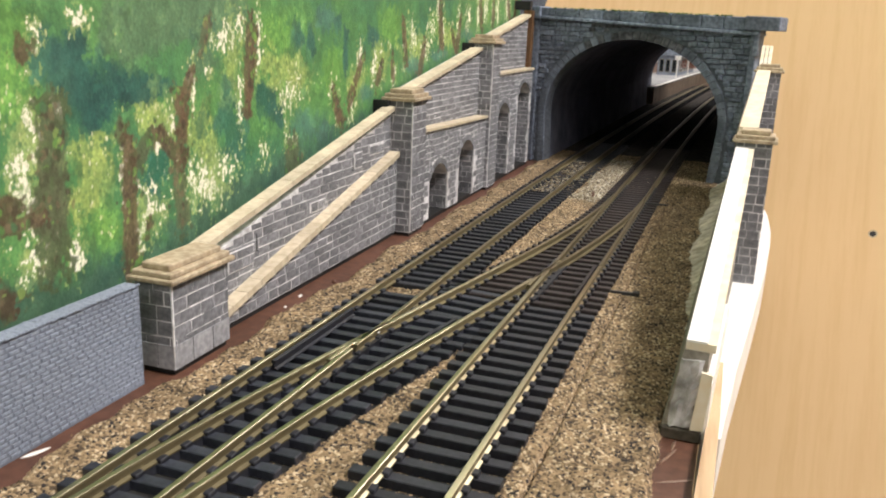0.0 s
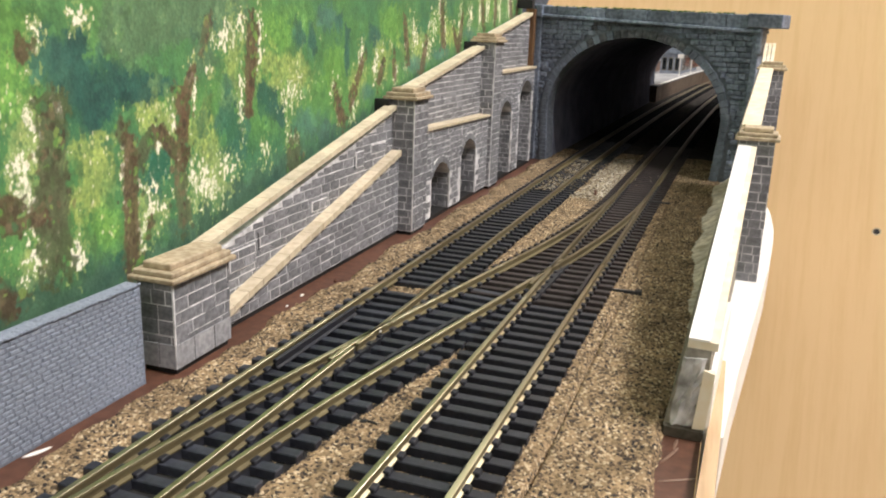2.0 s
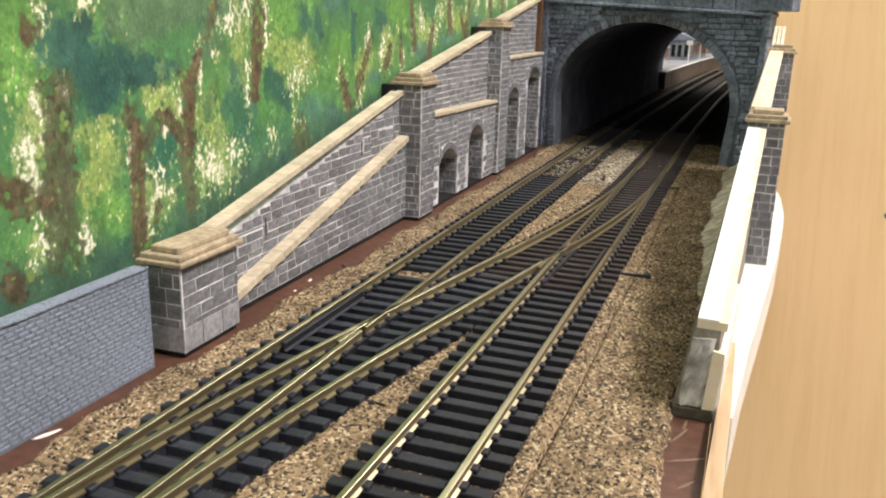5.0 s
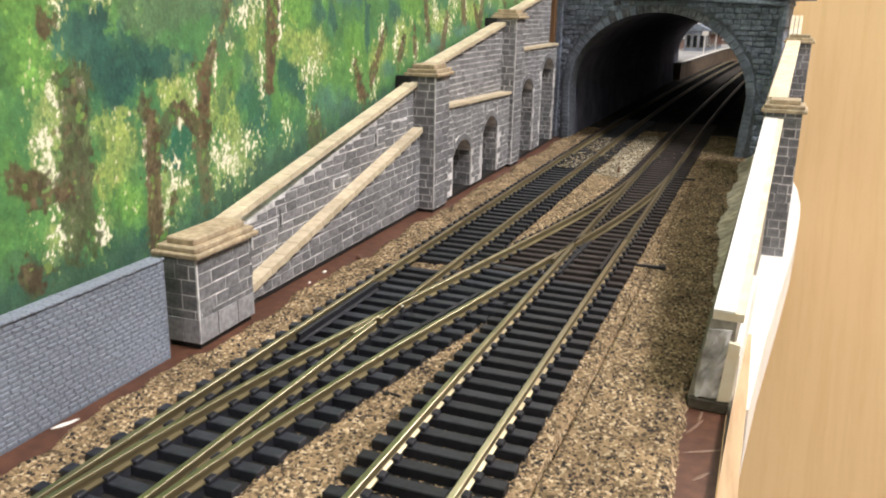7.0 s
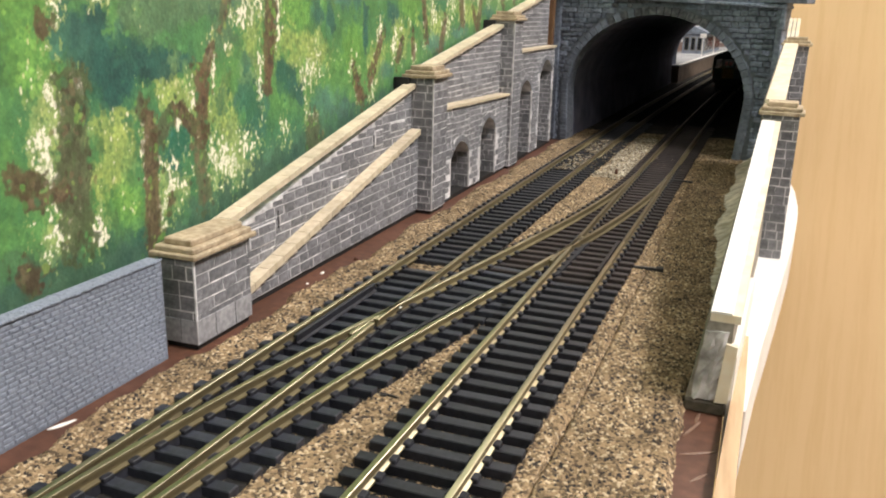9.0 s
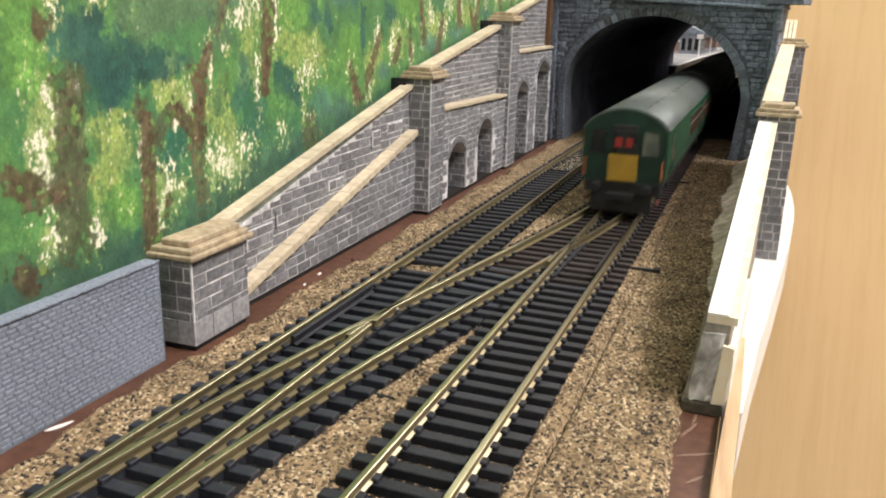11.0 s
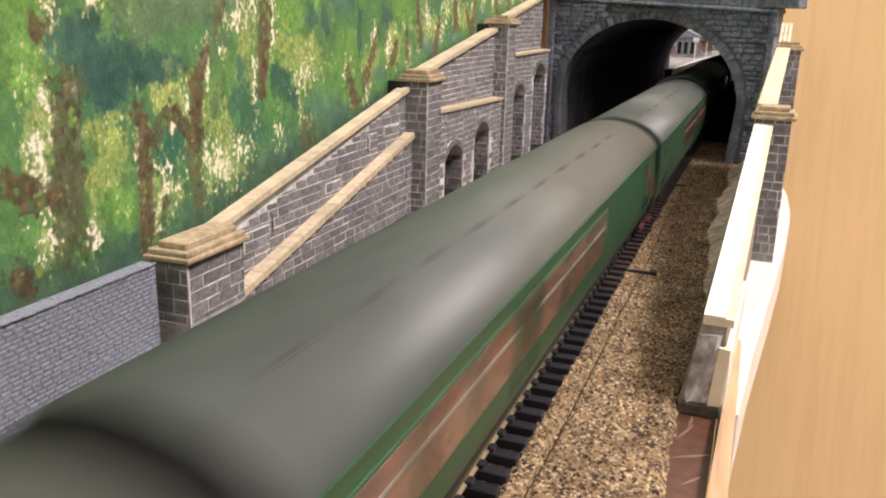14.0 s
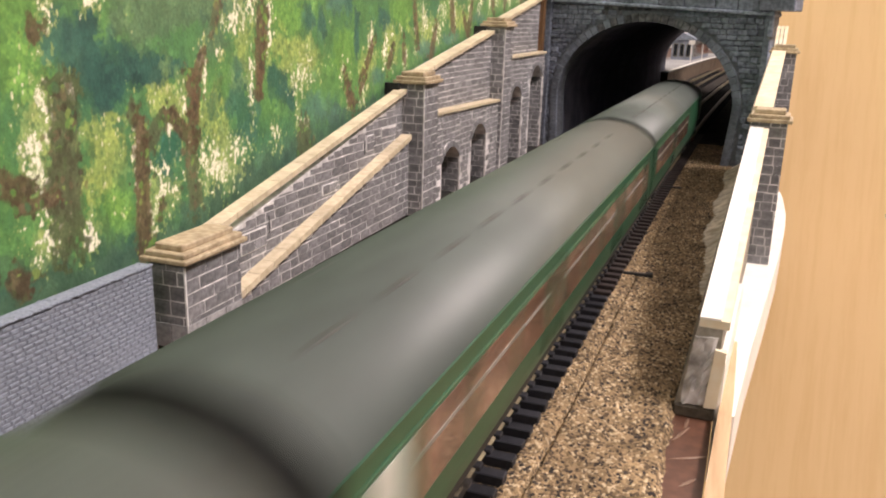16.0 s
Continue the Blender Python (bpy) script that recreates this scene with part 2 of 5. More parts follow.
def beech():
    """Pale beech laminate with fine upright grain."""
    m = bpy.data.materials.new("pale_beech_laminate")
    m.use_nodes = True
    nt = m.node_tree
    n, l = nt.nodes, nt.links
    p = n["Principled BSDF"]
    tc = n.new("ShaderNodeTexCoord")
    cols = []
    for size, squash, lo, hi in ((5, 0.05, 0.2, 0.8), (90, 0.3, 0.1, 0.9), (1.4, 0.09, 0.32, 0.68)):
        mp = n.new("ShaderNodeMapping")
        mp.inputs["Scale"].default_value = (1, squash, squash)
        turn = n.new("ShaderNodeMapping")
        turn.inputs["Rotation"].default_value = (0, 0, radians(-18.26))
        l.new(tc.outputs["Object"], turn.inputs[0])
        l.new(turn.outputs[0], mp.inputs[0])
        no = n.new("ShaderNodeTexNoise")
        no.inputs["Scale"].default_value, no.inputs["Detail"].default_value = 1000 / size, 6
        no.inputs["Distortion"].default_value = 0.3
        l.new(mp.outputs[0], no.inputs[0])
        mr = n.new("ShaderNodeMapRange")
        mr.inputs[1].default_value, mr.inputs[2].default_value = lo, hi
        l.new(no.outputs[0], mr.inputs[0])
        cols.append(mr.outputs[0])
    add = n.new("ShaderNodeMath")
    add.operation = "MULTIPLY_ADD"
    l.new(cols[1], add.inputs[0])
    add.inputs[1].default_value = 0.45
    l.new(cols[0], add.inputs[2])
    add2 = n.new("ShaderNodeMath")
    add2.operation = "MULTIPLY_ADD"
    l.new(cols[2], add2.inputs[0])
    add2.inputs[1].default_value = 0.25
    l.new(add.outputs[0], add2.inputs[2])
    ramp = n.new("ShaderNodeValToRGB")
    e = ramp.color_ramp.elements
    e[0].position, e[0].color = 0.1, (0.595, 0.388, 0.178, 1)
    e[1].position, e[1].color = 1.0, (0.675, 0.465, 0.237, 1)
    l.new(add2.outputs[0], ramp.inputs[0])
    l.new(ramp.outputs[0], p.inputs["Base Color"])
    p.inputs["Roughness"].default_value = 0.42
    return m


M_BEECH = beech()


# ---------------------------------------------------------------- mesh helpers
def box(bm, x0, x1, y0, y1, z0, z1, bevel=0.0):
    vs = [bm.verts.new((x, y, z)) for z in (z0, z1) for y in (y0, y1) for x in (x0, x1)]
    fs = [bm.faces.new([vs[i] for i in f]) for f in ((0, 2, 3, 1), (4, 5, 7, 6), (0, 1, 5, 4), (2, 6, 7, 3), (0, 4, 6, 2), (1, 3, 7, 5))]
    if bevel:
        es = list({e for f in fs for e in f.edges})
        bmesh.ops.bevel(bm, geom=es, offset=bevel, segments=1, affect="EDGES", profile=0.5)
    return vs


def prism(bm, points, axis, a, b):
    """Extrude a closed outline along an axis. points: pairs in the other two axes, in order (x,y), (x,z) or (y,z)."""
    def at(p, q):
        return {"x": (q, p[0], p[1]), "y": (p[0], q, p[1]), "z": (p[0], p[1], q)}[axis]
    v0 = [bm.verts.new(at(p, a)) for p in points]
    v1 = [bm.verts.new(at(p, b)) for p in points]
    n = len(points)
    fs = [bm.faces.new(v0[::-1]), bm.faces.new(v1)]
    for i in range(n):
        j = (i + 1) % n
        fs.append(bm.faces.new((v0[i], v0[j], v1[j], v1[i])))
    bmesh.ops.recalc_face_normals(bm, faces=fs)
    return fs


def sweep(bm, profile, path):
    """Carry a closed profile of (across, up) along a path of points (x, y, z), level throughout."""
    rings = []
    for i, p in enumerate(path):
        a, b = path[max(i - 1, 0)], path[min(i + 1, len(path) - 1)]
        d = Vector((b[0] - a[0], b[1] - a[1], 0)).normalized()
        side = Vector((d.y, -d.x, 0))
        rings.append([bm.verts.new(Vector(p) + side * u + Vector((0, 0, w))) for u, w in profile])
    fs = []
    for r0, r1 in zip(rings, rings[1:]):
        for i in range(len(profile)):
            j = (i + 1) % len(profile)
            fs.append(bm.faces.new((r0[i], r1[i], r1[j], r0[j])))
    fs.append(bm.faces.new(rings[0]))
    fs.append(bm.faces.new(rings[-1][::-1]))
    bmesh.ops.recalc_face_normals(bm, faces=fs)


def mesh_of(name, bm, material, smooth=False):
    me = bpy.data.meshes.new(name)
    bmesh.ops.scale(bm, vec=(MM, MM, MM), verts=bm.verts)
    bm.to_mesh(me)
    bm.free()
    me.materials.append(material)
    if smooth:
        me.polygons.foreach_set("use_smooth", [True] * len(me.polygons))
    return me


def part(name, bm, material, parent=None, label="", smooth=False, at=None):
    ob = new(name, mesh_of(name, bm, material, smooth))
    if parent is not None:
        ob.parent = parent
    if at is not None:
        ob.matrix_basis = at
    return tagged(ob, label)


def rail_part(name, bm, parent, foot=False):
    """A rail with a bright head, brown and dull beyond y = 130 mm; foot: a bright foot too. The sides are dull."""
    ob = part(name, bm, M_RAIL, parent)
    ob.data.materials.append(M_RAIL_SIDE)
    ob.data.materials.append(M_RAIL_BROWN)
    for f in ob.data.polygons:
        up = f.normal.z > 0.6 and (f.center.z > -0.0006 or (foot and f.center.y < 0.15))
        f.material_index = (2 if f.center.y > 0.13 else 0) if up else 1
    return ob


def piece(name, me, parent, at):
    ob = new(name, me)
    ob.parent = parent
    ob.matrix_basis = at
    return ob


def thing(name, label, category, group="", kind="", at=None):
    ob = new(name)
    if at is not None:
        ob.matrix_basis = at
    return tagged(ob, label, category, group, kind)


def mm_pose(x, y, z, rx=0, ry=0, rz=0):
    return pose(x * MM, y * MM, z * MM, rx, ry, rz)


def B():
    return bmesh.new()


# ---------------------------------------------------------------- the room
def room():
    b = B(); box(b, -1700, 3300, -2500, 3600, -960, -950)
    tagged(part("floor", b, M_FLOOR), "light grey carpet floor under the layout", "floor", kind="structure")
    b = B(); box(b, -1700, 3300, -2500, 3600, 1700, 1760)
    tagged(part("ceiling", b, M_CEIL), "plain white room ceiling", "ceiling", kind="structure")
    for name, q in (("wall_south", (-1700, 3300, -2560, -2500)), ("wall_north", (-1700, 3300, 3600, 3660)), ("wall_east", (3300, 3360, -2560, 3660)), ("wall_west", (-1760, -1700, -2560, 3660))):
        b = B(); box(b, *q, -960, 1760)
        tagged(part(name, b, M_ROOM), "plain pale painted room wall", "wall", kind="structure")
    # the second fitting is made up to go with the added fill lamp
    for x, y, sx, sy, rz in ((1050, 20, 900, 300, 0), (350, -1900, 1200, 300, 0), (900, 2300, 900, 300, 0), (-550, 1750, 2000, 300, 0)):
        lamp = thing("ceiling_light", "white ceiling light with a glowing diffuser", "light", "ceiling lights", at=mm_pose(x, y, 1700))
        b = B(); box(b, -sx / 2 - 30, sx / 2 + 30, -sy / 2 - 30, sy / 2 + 30, -40, -1, 6)
        part("frame", b, M_CEIL, lamp)
        b = B(); box(b, -sx / 2, sx / 2, -sy / 2, sy / 2, -46, -40)
        part("diffuser", b, M_GLOW, lamp, "glowing diffuser")


# line of the long retaining wall beside the far track
WALL_AT = mm_pose(-79.0, 0, 0, rz=0.888)
PORTAL_AT = mm_pose(-20, 399.6, 0, rz=-18.26)


def path_x(y):
    return 0.0 if y < 250 else 2.2e-5 * (y - 250) ** 2


BEND_Y = 1500.0
BEND_X, BEND_A = path_x(BEND_Y), math.atan(4.4e-5 * (BEND_Y - 250))
BEND_R = 1000.0


def line_at(s, off=0.0):
    """Place (x, y) and heading at s mm along the near track; off: mm to its right."""
    if s < BEND_Y:
        x, y = path_x(s), s
        a = math.atan(4.4e-5 * (s - 250)) if s > 250 else 0.0
    else:
        a = BEND_A + (s - BEND_Y) / BEND_R
        x = BEND_X + BEND_R * (math.cos(BEND_A) - math.cos(a))
        y = BEND_Y + BEND_R * (math.sin(a) - math.sin(BEND_A))
    return x + off * math.cos(a), y - off * math.sin(a), a


def baseboard():
    b = B()
    prism(b, [(-150, -420), (50.2, -420), (50.5, 27), (50.5, 402), (330, 350), (330, 900), (1000, 900), (1000, -60), (2600, -60), (2600, 3000), (-420, 3000), (-420, 470), (-150, 470)], "z", -24, -6.6)
    tagged(part("ground", b, M_BOARD), "brown painted wooden baseboard of the layout", "baseboard", kind="structure")
    b = B()
    for x, y in ((-100, -380), (20, -380), (2500, 0), (1060, 0), (2500, 2900), (-380, 2900), (-380, 520)):
        box(b, x - 22, x + 22, y - 22, y + 22, -950, -24)
    tagged(part("baseboard_legs", b, M_DARKWOOD), "square timber legs under the baseboard", "legs", kind="structure")


def backdrop():
    """The painted woodland board behind the retaining wall: colours laid on a fine grid, dab by dab."""
    rng = np.random.default_rng(4)
    s0, s1, z0, z1 = -48.0, 421.0, -6.4, 128.0
    sv = np.concatenate([np.arange(s0, 110, 0.27), np.arange(110, s1 - 0.3, 0.5), [s1]])
    zv = np.linspace(z0, z1, 430)
    ns, nz = len(sv), len(zv)
    S, Z = np.meshgrid(sv, zv)

    def value_noise(cs, cz, seed):
        r = np.random.default_rng(seed)
        gs, gz = int((s1 - s0) / cs) + 3, int((z1 - z0) / cz) + 3
        g = r.random((gz, gs))
        u, v = (S - s0) / cs, (Z - z0) / cz
        i, j = u.astype(int), v.astype(int)
        fu, fv = u - i, v - j
        fu, fv = fu * fu * (3 - 2 * fu), fv * fv * (3 - 2 * fv)
        return (g[j, i] * (1 - fu) + g[j, i + 1] * fu) * (1 - fv) + (g[j + 1, i] * (1 - fu) + g[j + 1, i + 1] * fu) * fv

    def fractal(cs, cz, seed):
        return sum(value_noise(cs / 2 ** k, cz / 2 ** k, seed + k) * 0.5 ** k for k in range(4)) / 1.875

    fine = fractal(2.2, 2.8, 50) - 0.5
    stip = fractal(1.5, 1.9, 60) - 0.5
    rough = fractal(9, 11, 70) - 0.5
    wob_s, wob_z = (fractal(7, 7, 90) - 0.5) * 9 + fine * 3, (fractal(7, 7, 120) - 0.5) * 9 + fine * 3
    col = np.zeros((nz, ns, 3))

    def lay(mask, c, spread=0.12):
        c = np.array(c)[None, None, :] * (1 + spread * 2 * (fine + rough)[..., None])
        col[:] = col * (1 - mask[..., None]) + c * mask[..., None]

    def edge(d, soft=0.12):
        return np.clip(0.5 - d / soft, 0, 1)

    def blob(cs, cz, rs, rz, ragged=1.3):
        return np.hypot((S + wob_s * 0.35 - cs) / rs, (Z + wob_z * 0.35 - cz) / rz) - 1 + stip * ragged + rough * 0.5

    def crowns(spots, c, amount, soft=0.35, ragged=1.3):
        d = np.minimum.reduce([blob(*q, ragged) for q in spots])
        lay(edge(d, soft) * amount, c)

    g = fractal(34, 22, 10)
    col[:] = np.array((0.09, 0.245, 0.07))
    lay(edge(0.5 - g + stip * 0.4, 0.2) * 0.9, (0.125, 0.30, 0.07))
    lay(edge(g - 0.42 + stip * 0.4, 0.2) * 0.8, (0.06, 0.20, 0.085))
    # crowns: mid green, bright green, yellow green, then the great olive one
    crowns(((-8, 84, 9, 6), (20, 72, 12, 5), (36, 70, 6, 4), (118, 74, 14, 10), (205, 84, 16, 9), (300, 92, 22, 7)), (0.095, 0.25, 0.075), 0.85)
    crowns(((-24, 82, 9, 8), (-24, 70, 8, 7), (-20, 64, 8, 4), (88, 80, 14, 7), (130, 66, 9, 9), (3, 33, 7, 7), (185, 84, 14, 8), (250, 84, 18, 7), (345, 98, 26, 6)), (0.16, 0.36, 0.065), 0.85)
    crowns(((22, 60, 7, 4.5), (26, 57, 9, 3), (-1, 50, 8, 7), (-2, 42, 7, 8), (44, 52, 7, 7), (47, 45, 7, 5), (96, 67, 15, 7), (84, 70, 9, 5), (62, 70, 5, 9), (152, 60, 8, 8), (176, 68, 8, 8), (218, 74, 14, 7), (266, 80, 16, 6)), (0.34, 0.45, 0.105), 0.92, 0.5, 2.4)
    crowns(((-19, 56, 5.5, 9), (-19, 29, 5, 6), (48, 37, 9, 6), (20, 33, 6, 6)), (0.34, 0.45, 0.125), 0.82, 0.5, 2.2)
    crowns(((24, 82, 22, 8), (44, 84, 20, 9), (14, 78, 12, 5), (46, 72, 7, 5), (58, 88, 14, 4)), (0.115, 0.215, 0.09), 0.92, 0.25, 0.9)
    # cool shade between the crowns
    crowns(((-4, 75, 6, 6), (-1, 69, 8, 6), (3, 65, 8, 6), (0, 60.5, 5.5, 4), (12, 67, 9, 5), (20, 66, 8, 4), (28, 65, 7, 3.2)), (0.028, 0.112, 0.076), 0.96, 0.2, 1.1)
    crowns(((-13, 75, 5, 5), (-9, 71, 5, 5)), (0.05, 0.16, 0.10), 0.85, 0.4)
    crowns(((24, 46, 4.6, 5), (23, 42, 4, 4)), (0.04, 0.165, 0.105), 0.95, 0.3)
    crowns(((56, 54, 5, 6), (62, 46, 6, 5), (66, 50, 4, 7), (58, 62, 3, 5)), (0.06, 0.19, 0.105), 0.85, 0.5, 2.0)
    crowns(((83, 57, 5, 4.5), (78, 60, 4, 4), (88, 53, 4, 4), (102, 79, 5, 5), (112, 75, 4, 5), (141, 74, 3, 9), (134, 84, 4, 4), (168, 79, 6, 4)), (0.04, 0.145, 0.095), 0.9, 0.4)
    crowns(((108, 48, 13, 5), (119, 44, 9, 4), (124, 86, 10, 5), (160, 56, 8, 4), (215, 66, 14, 4), (252, 70, 12, 3), (300, 80, 14, 4)), (0.085, 0.21, 0.14), 0.75, 0.6)
    # dull undergrowth along the foot
    foot = 23 + 0.165 * np.clip(S, 0, 400) + 4 * np.clip(-S / 20, 0, 1) + rough * 12
    lay(edge((Z - foot) / 8 + stip, 1.0) * 0.8, (0.06, 0.115, 0.075))
    tones = ((0.16, 0.35, 0.07), (0.10, 0.27, 0.07), (0.26, 0.39, 0.10), (0.06, 0.19, 0.08), (0.04, 0.15, 0.10))

    def window(cs, cz, reach):
        a, b = np.searchsorted(sv, (cs - reach, cs + reach))
        c, d = np.searchsorted(zv, (cz - reach, cz + reach))
        return slice(c, d + 1), slice(a, b + 1)

    def dab(cs, cz, r, c, amount, ragged=3.0):
        w = window(cs, cz, r * 2.6 + 2.5)
        d = np.hypot((S[w] + wob_s[w] * 0.3 - cs) / r, (Z[w] + wob_z[w] * 0.3 - cz) / (r * 1.25)) - 1 + stip[w] * ragged
        m = np.clip(0.5 - d / 0.4, 0, 1)[..., None] * amount
        col[w] = col[w] * (1 - m) + np.array(c) * (1 + 0.4 * fine[w][..., None]) * m
    for k in range(420):
        dab(rng.uniform(-40, 421), rng.uniform(10, 122), rng.uniform(0.8, 2.0), tones[rng.integers(5)], 0.35)
    # sponge marks: firm-edged touches of a neighbouring shade
    for k in range(2600):
        cs = rng.uniform(-44, 120) if k < 1900 else rng.uniform(120, 415)
        cz = rng.uniform(14, 112)
        here = col[min(nz - 1, np.searchsorted(zv, cz)), min(ns - 1, np.searchsorted(sv, cs))]
        f = rng.uniform(0.72, 1.38)
        dab(cs, cz, rng.uniform(0.7, 2.2) * (1.0 if cs < 120 else 1.4), here * (f ** 1.25, f, f ** 0.8), 0.6, 3.4)
    # leaf by leaf stipple: each touch lighter or darker than what it lies on, boldest in the sunlit crowns
    for k in range(15000):
        cs = rng.uniform(-44, 120) if k < 11000 else rng.uniform(120, 415)
        cz = rng.uniform(14, 112)
        here = col[min(nz - 1, np.searchsorted(zv, cz)), min(ns - 1, np.searchsorted(sv, cs))]
        bold = float(np.clip((here[0] - 0.07) / 0.2, 0.06, 0.62))
        up = rng.random() < 0.5
        w = window(cs, cz, 1.6)
        r = rng.uniform(0.3, 0.62) * (1.0 if cs < 120 else 1.5)
        d = np.hypot((S[w] - cs) / r, (Z[w] - cz) / (r * rng.uniform(1.0, 1.6))) - 1 + fine[w] * 1.2
        m = np.clip(0.5 - d / 0.35, 0, 1)[..., None] * 0.9
        c = here * ((1 + 0.62 * bold, 1 + 0.44 * bold, 1 + 0.42 * bold) if up else (1 - 0.5 * bold, 1 - 0.36 * bold, 1 - 0.25 * bold))
        col[w] = col[w] * (1 - m) + c * m
    col *= (0.9 * (1 + 0.25 * stip + 0.2 * fine))[..., None] * np.array((0.95, 1.0, 1.2))
    # bare pale ground of the board left between the dabs: speckled, upright, thickest beside the trunks
    gaps = ((-1.4, 81.4, 2.6, 1.8, 0.5), (-14.7, 79, 1.4, 2.6, 0.6), (-20.6, 44.2, 3.0, 3.6, 0.1), (-17.8, 58, 2.2, 8, 0.45), (-21.5, 50, 3.2, 4.5, 0.55), (-19.5, 31, 4, 5, 0.85), (-7.4, 27.2, 1.9, 4.2, 0.35), (30.2, 56, 1.6, 3.6, 0.25), (23.9, 50.3, 1.2, 1.5, 0.05), (46, 37, 8, 5.5, 0.72), (38.6, 41, 1.2, 7, 0.5), (56, 38.5, 5, 3.5, 0.8), (57.5, 78, 4.5, 3.4, 0.6), (66.5, 81, 3, 3.5, 0.7), (65, 60, 1.6, 8, 0.6), (41, 64, 0.9, 4.5, 0.25), (32.2, 43, 0.8, 4, 0.3))
    mid = ((76.5, 76, 1.6, 7, 0.7), (39.1, 66.7, 1.2, 2.2, 0.45), (48.6, 68, 1.4, 2.4, 0.6), (15.6, 27, 1.8, 4.5, 0.5), (19, 32, 2.6, 4.5, 0.7), (-9.6, 62, 1.3, 2.2, 0.4), (97, 59, 6, 3.2, 0.75), (94, 44.5, 1.5, 4, 0.5), (99, 42.4, 1.6, 1.4, 0.4), (134, 53.5, 1.3, 5, 0.5), (128, 59, 1.5, 4, 0.7), (10.2, 42, 1.0, 8, 0.7), (22, 37, 4, 5, 1.0), (78.7, 41, 2.4, 3.0, 0.65))
    far = ((154.4, 69, 2.2, 4.5, 0.4), (146.6, 51, 2.2, 4, 0.5), (169, 65.6, 3, 5, 0.55), (191.5, 62.4, 1.8, 5, 0.5), (231, 74, 4.5, 3.6, 0.5), (283, 83, 2.8, 8, 0.4), (319, 92, 2.4, 8, 0.55), (249, 92, 2.6, 7, 0.55), (204, 76, 1.6, 9, 0.7), (176, 66, 2, 5, 0.6), (257, 82, 2.2, 7, 0.6), (300, 90, 4, 5, 0.8), (335, 95, 4, 6, 0.6), (350, 95, 2, 8, 0.5), (362, 96, 4, 7, 0.6), (386, 99, 5, 8, 0.5), (240, 84, 4, 5, 0.85), (214, 80, 4, 5, 0.85))
    ragged = fractal(1.5, 3.4, 140) - 0.5
    speck = fractal(0.9, 1.2, 160) - 0.5
    for cs, cz, rs, rz, thin_out in gaps + mid + far:
        w = window(cs, cz, max(rs, rz) * 2.2 + 4)
        d = np.hypot((S[w] + wob_s[w] * 0.25 - cs) / rs, (Z[w] + wob_z[w] * 0.25 - cz) / rz) - 1
        for shift, c, k in ((thin_out - 0.85, (0.30, 0.42, 0.14), 0.6), (thin_out - 0.1, (0.52, 0.56, 0.27), 0.7), (thin_out + 0.02, (0.9, 0.88, 0.7), 0.96)):
            m = (np.clip(0.5 - (d + ragged[w] * 2.4 + speck[w] * 5.0 * (0.35 + thin_out) + shift) / 0.16, 0, 1) * k)[..., None]
            col[w] = col[w] * (1 - m) + np.array(c) * m
    crowns(((24.6, 45.6, 3.8, 3.4), (24.0, 42.2, 3.6, 2.8)), (0.03, 0.15, 0.085), 0.9, 0.25, 1.6)
    crowns(((44.5, 53, 3.5, 4.5), (60, 51, 4.5, 6), (78, 58, 3.5, 6)), (0.035, 0.14, 0.08), 0.7, 0.4, 2.2)
    # sparkle of small upright pale touches through the sunlit crowns
    glint = fractal(13, 16, 210)
    for k in range(9000):
        cs = rng.uniform(-44, 120) if k < 6500 else rng.uniform(120, 415)
        cz = rng.uniform(18, 108)
        i, j = min(nz - 1, np.searchsorted(zv, cz)), min(ns - 1, np.searchsorted(sv, cs))
        here = col[i, j]
        if here[0] < 0.15 or here[0] > 0.5 or glint[i, j] < rng.uniform(0.4, 0.66):
            continue
        w = window(cs, cz, 1.6)
        r = rng.uniform(0.16, 0.36) * (1.0 if cs < 120 else 1.7)
        d = np.hypot((S[w] - cs) / r, (Z[w] - cz) / (r * rng.uniform(1.2, 2.4))) - 1 + fine[w] * 1.4
        m = np.clip(0.5 - d / 0.4, 0, 1)[..., None] * 0.85
        col[w] = col[w] * (1 - m) + np.array(((0.62, 0.64, 0.33), (0.45, 0.52, 0.19), (0.8, 0.79, 0.56))[rng.integers(3)]) * m
    # trunks: head and foot of each, half width
    bark, mossy = (0.118, 0.074, 0.043), (0.092, 0.108, 0.055)
    mossy_trunks = ((-12.2, 63, -14.4, 27, 3.4), (-13, 46, -16, 36, 4.0), (9.5, 57, 13, 50, 1.8), (24, 54.5, 16, 47, 1.8), (46, 74, 50, 84, 1.6), (97, 42, 98, 30, 3.2), (33, 44, 34, 26, 2.2))
    trunks = ((-31, 44, -25, 41, 2.6), (-28, 38, -16, 38.5, 1.3), (13.2, 53, 11, 18, 2.3), (24, 54, 34, 45, 1.9), (35, 64, 35, 48, 2.1), (41, 69, 35.5, 60, 1.5), (38, 60, 35.2, 52, 1.6), (72.3, 85, 69.5, 56, 1.7), (73, 72, 70, 58, 1.2), (76, 82, 73, 72, 0.9), (-19.5, 74, -18, 76, 1.8), (-32, 24, -28, 20, 2.2), (20, 32, 18, 26, 0.7))
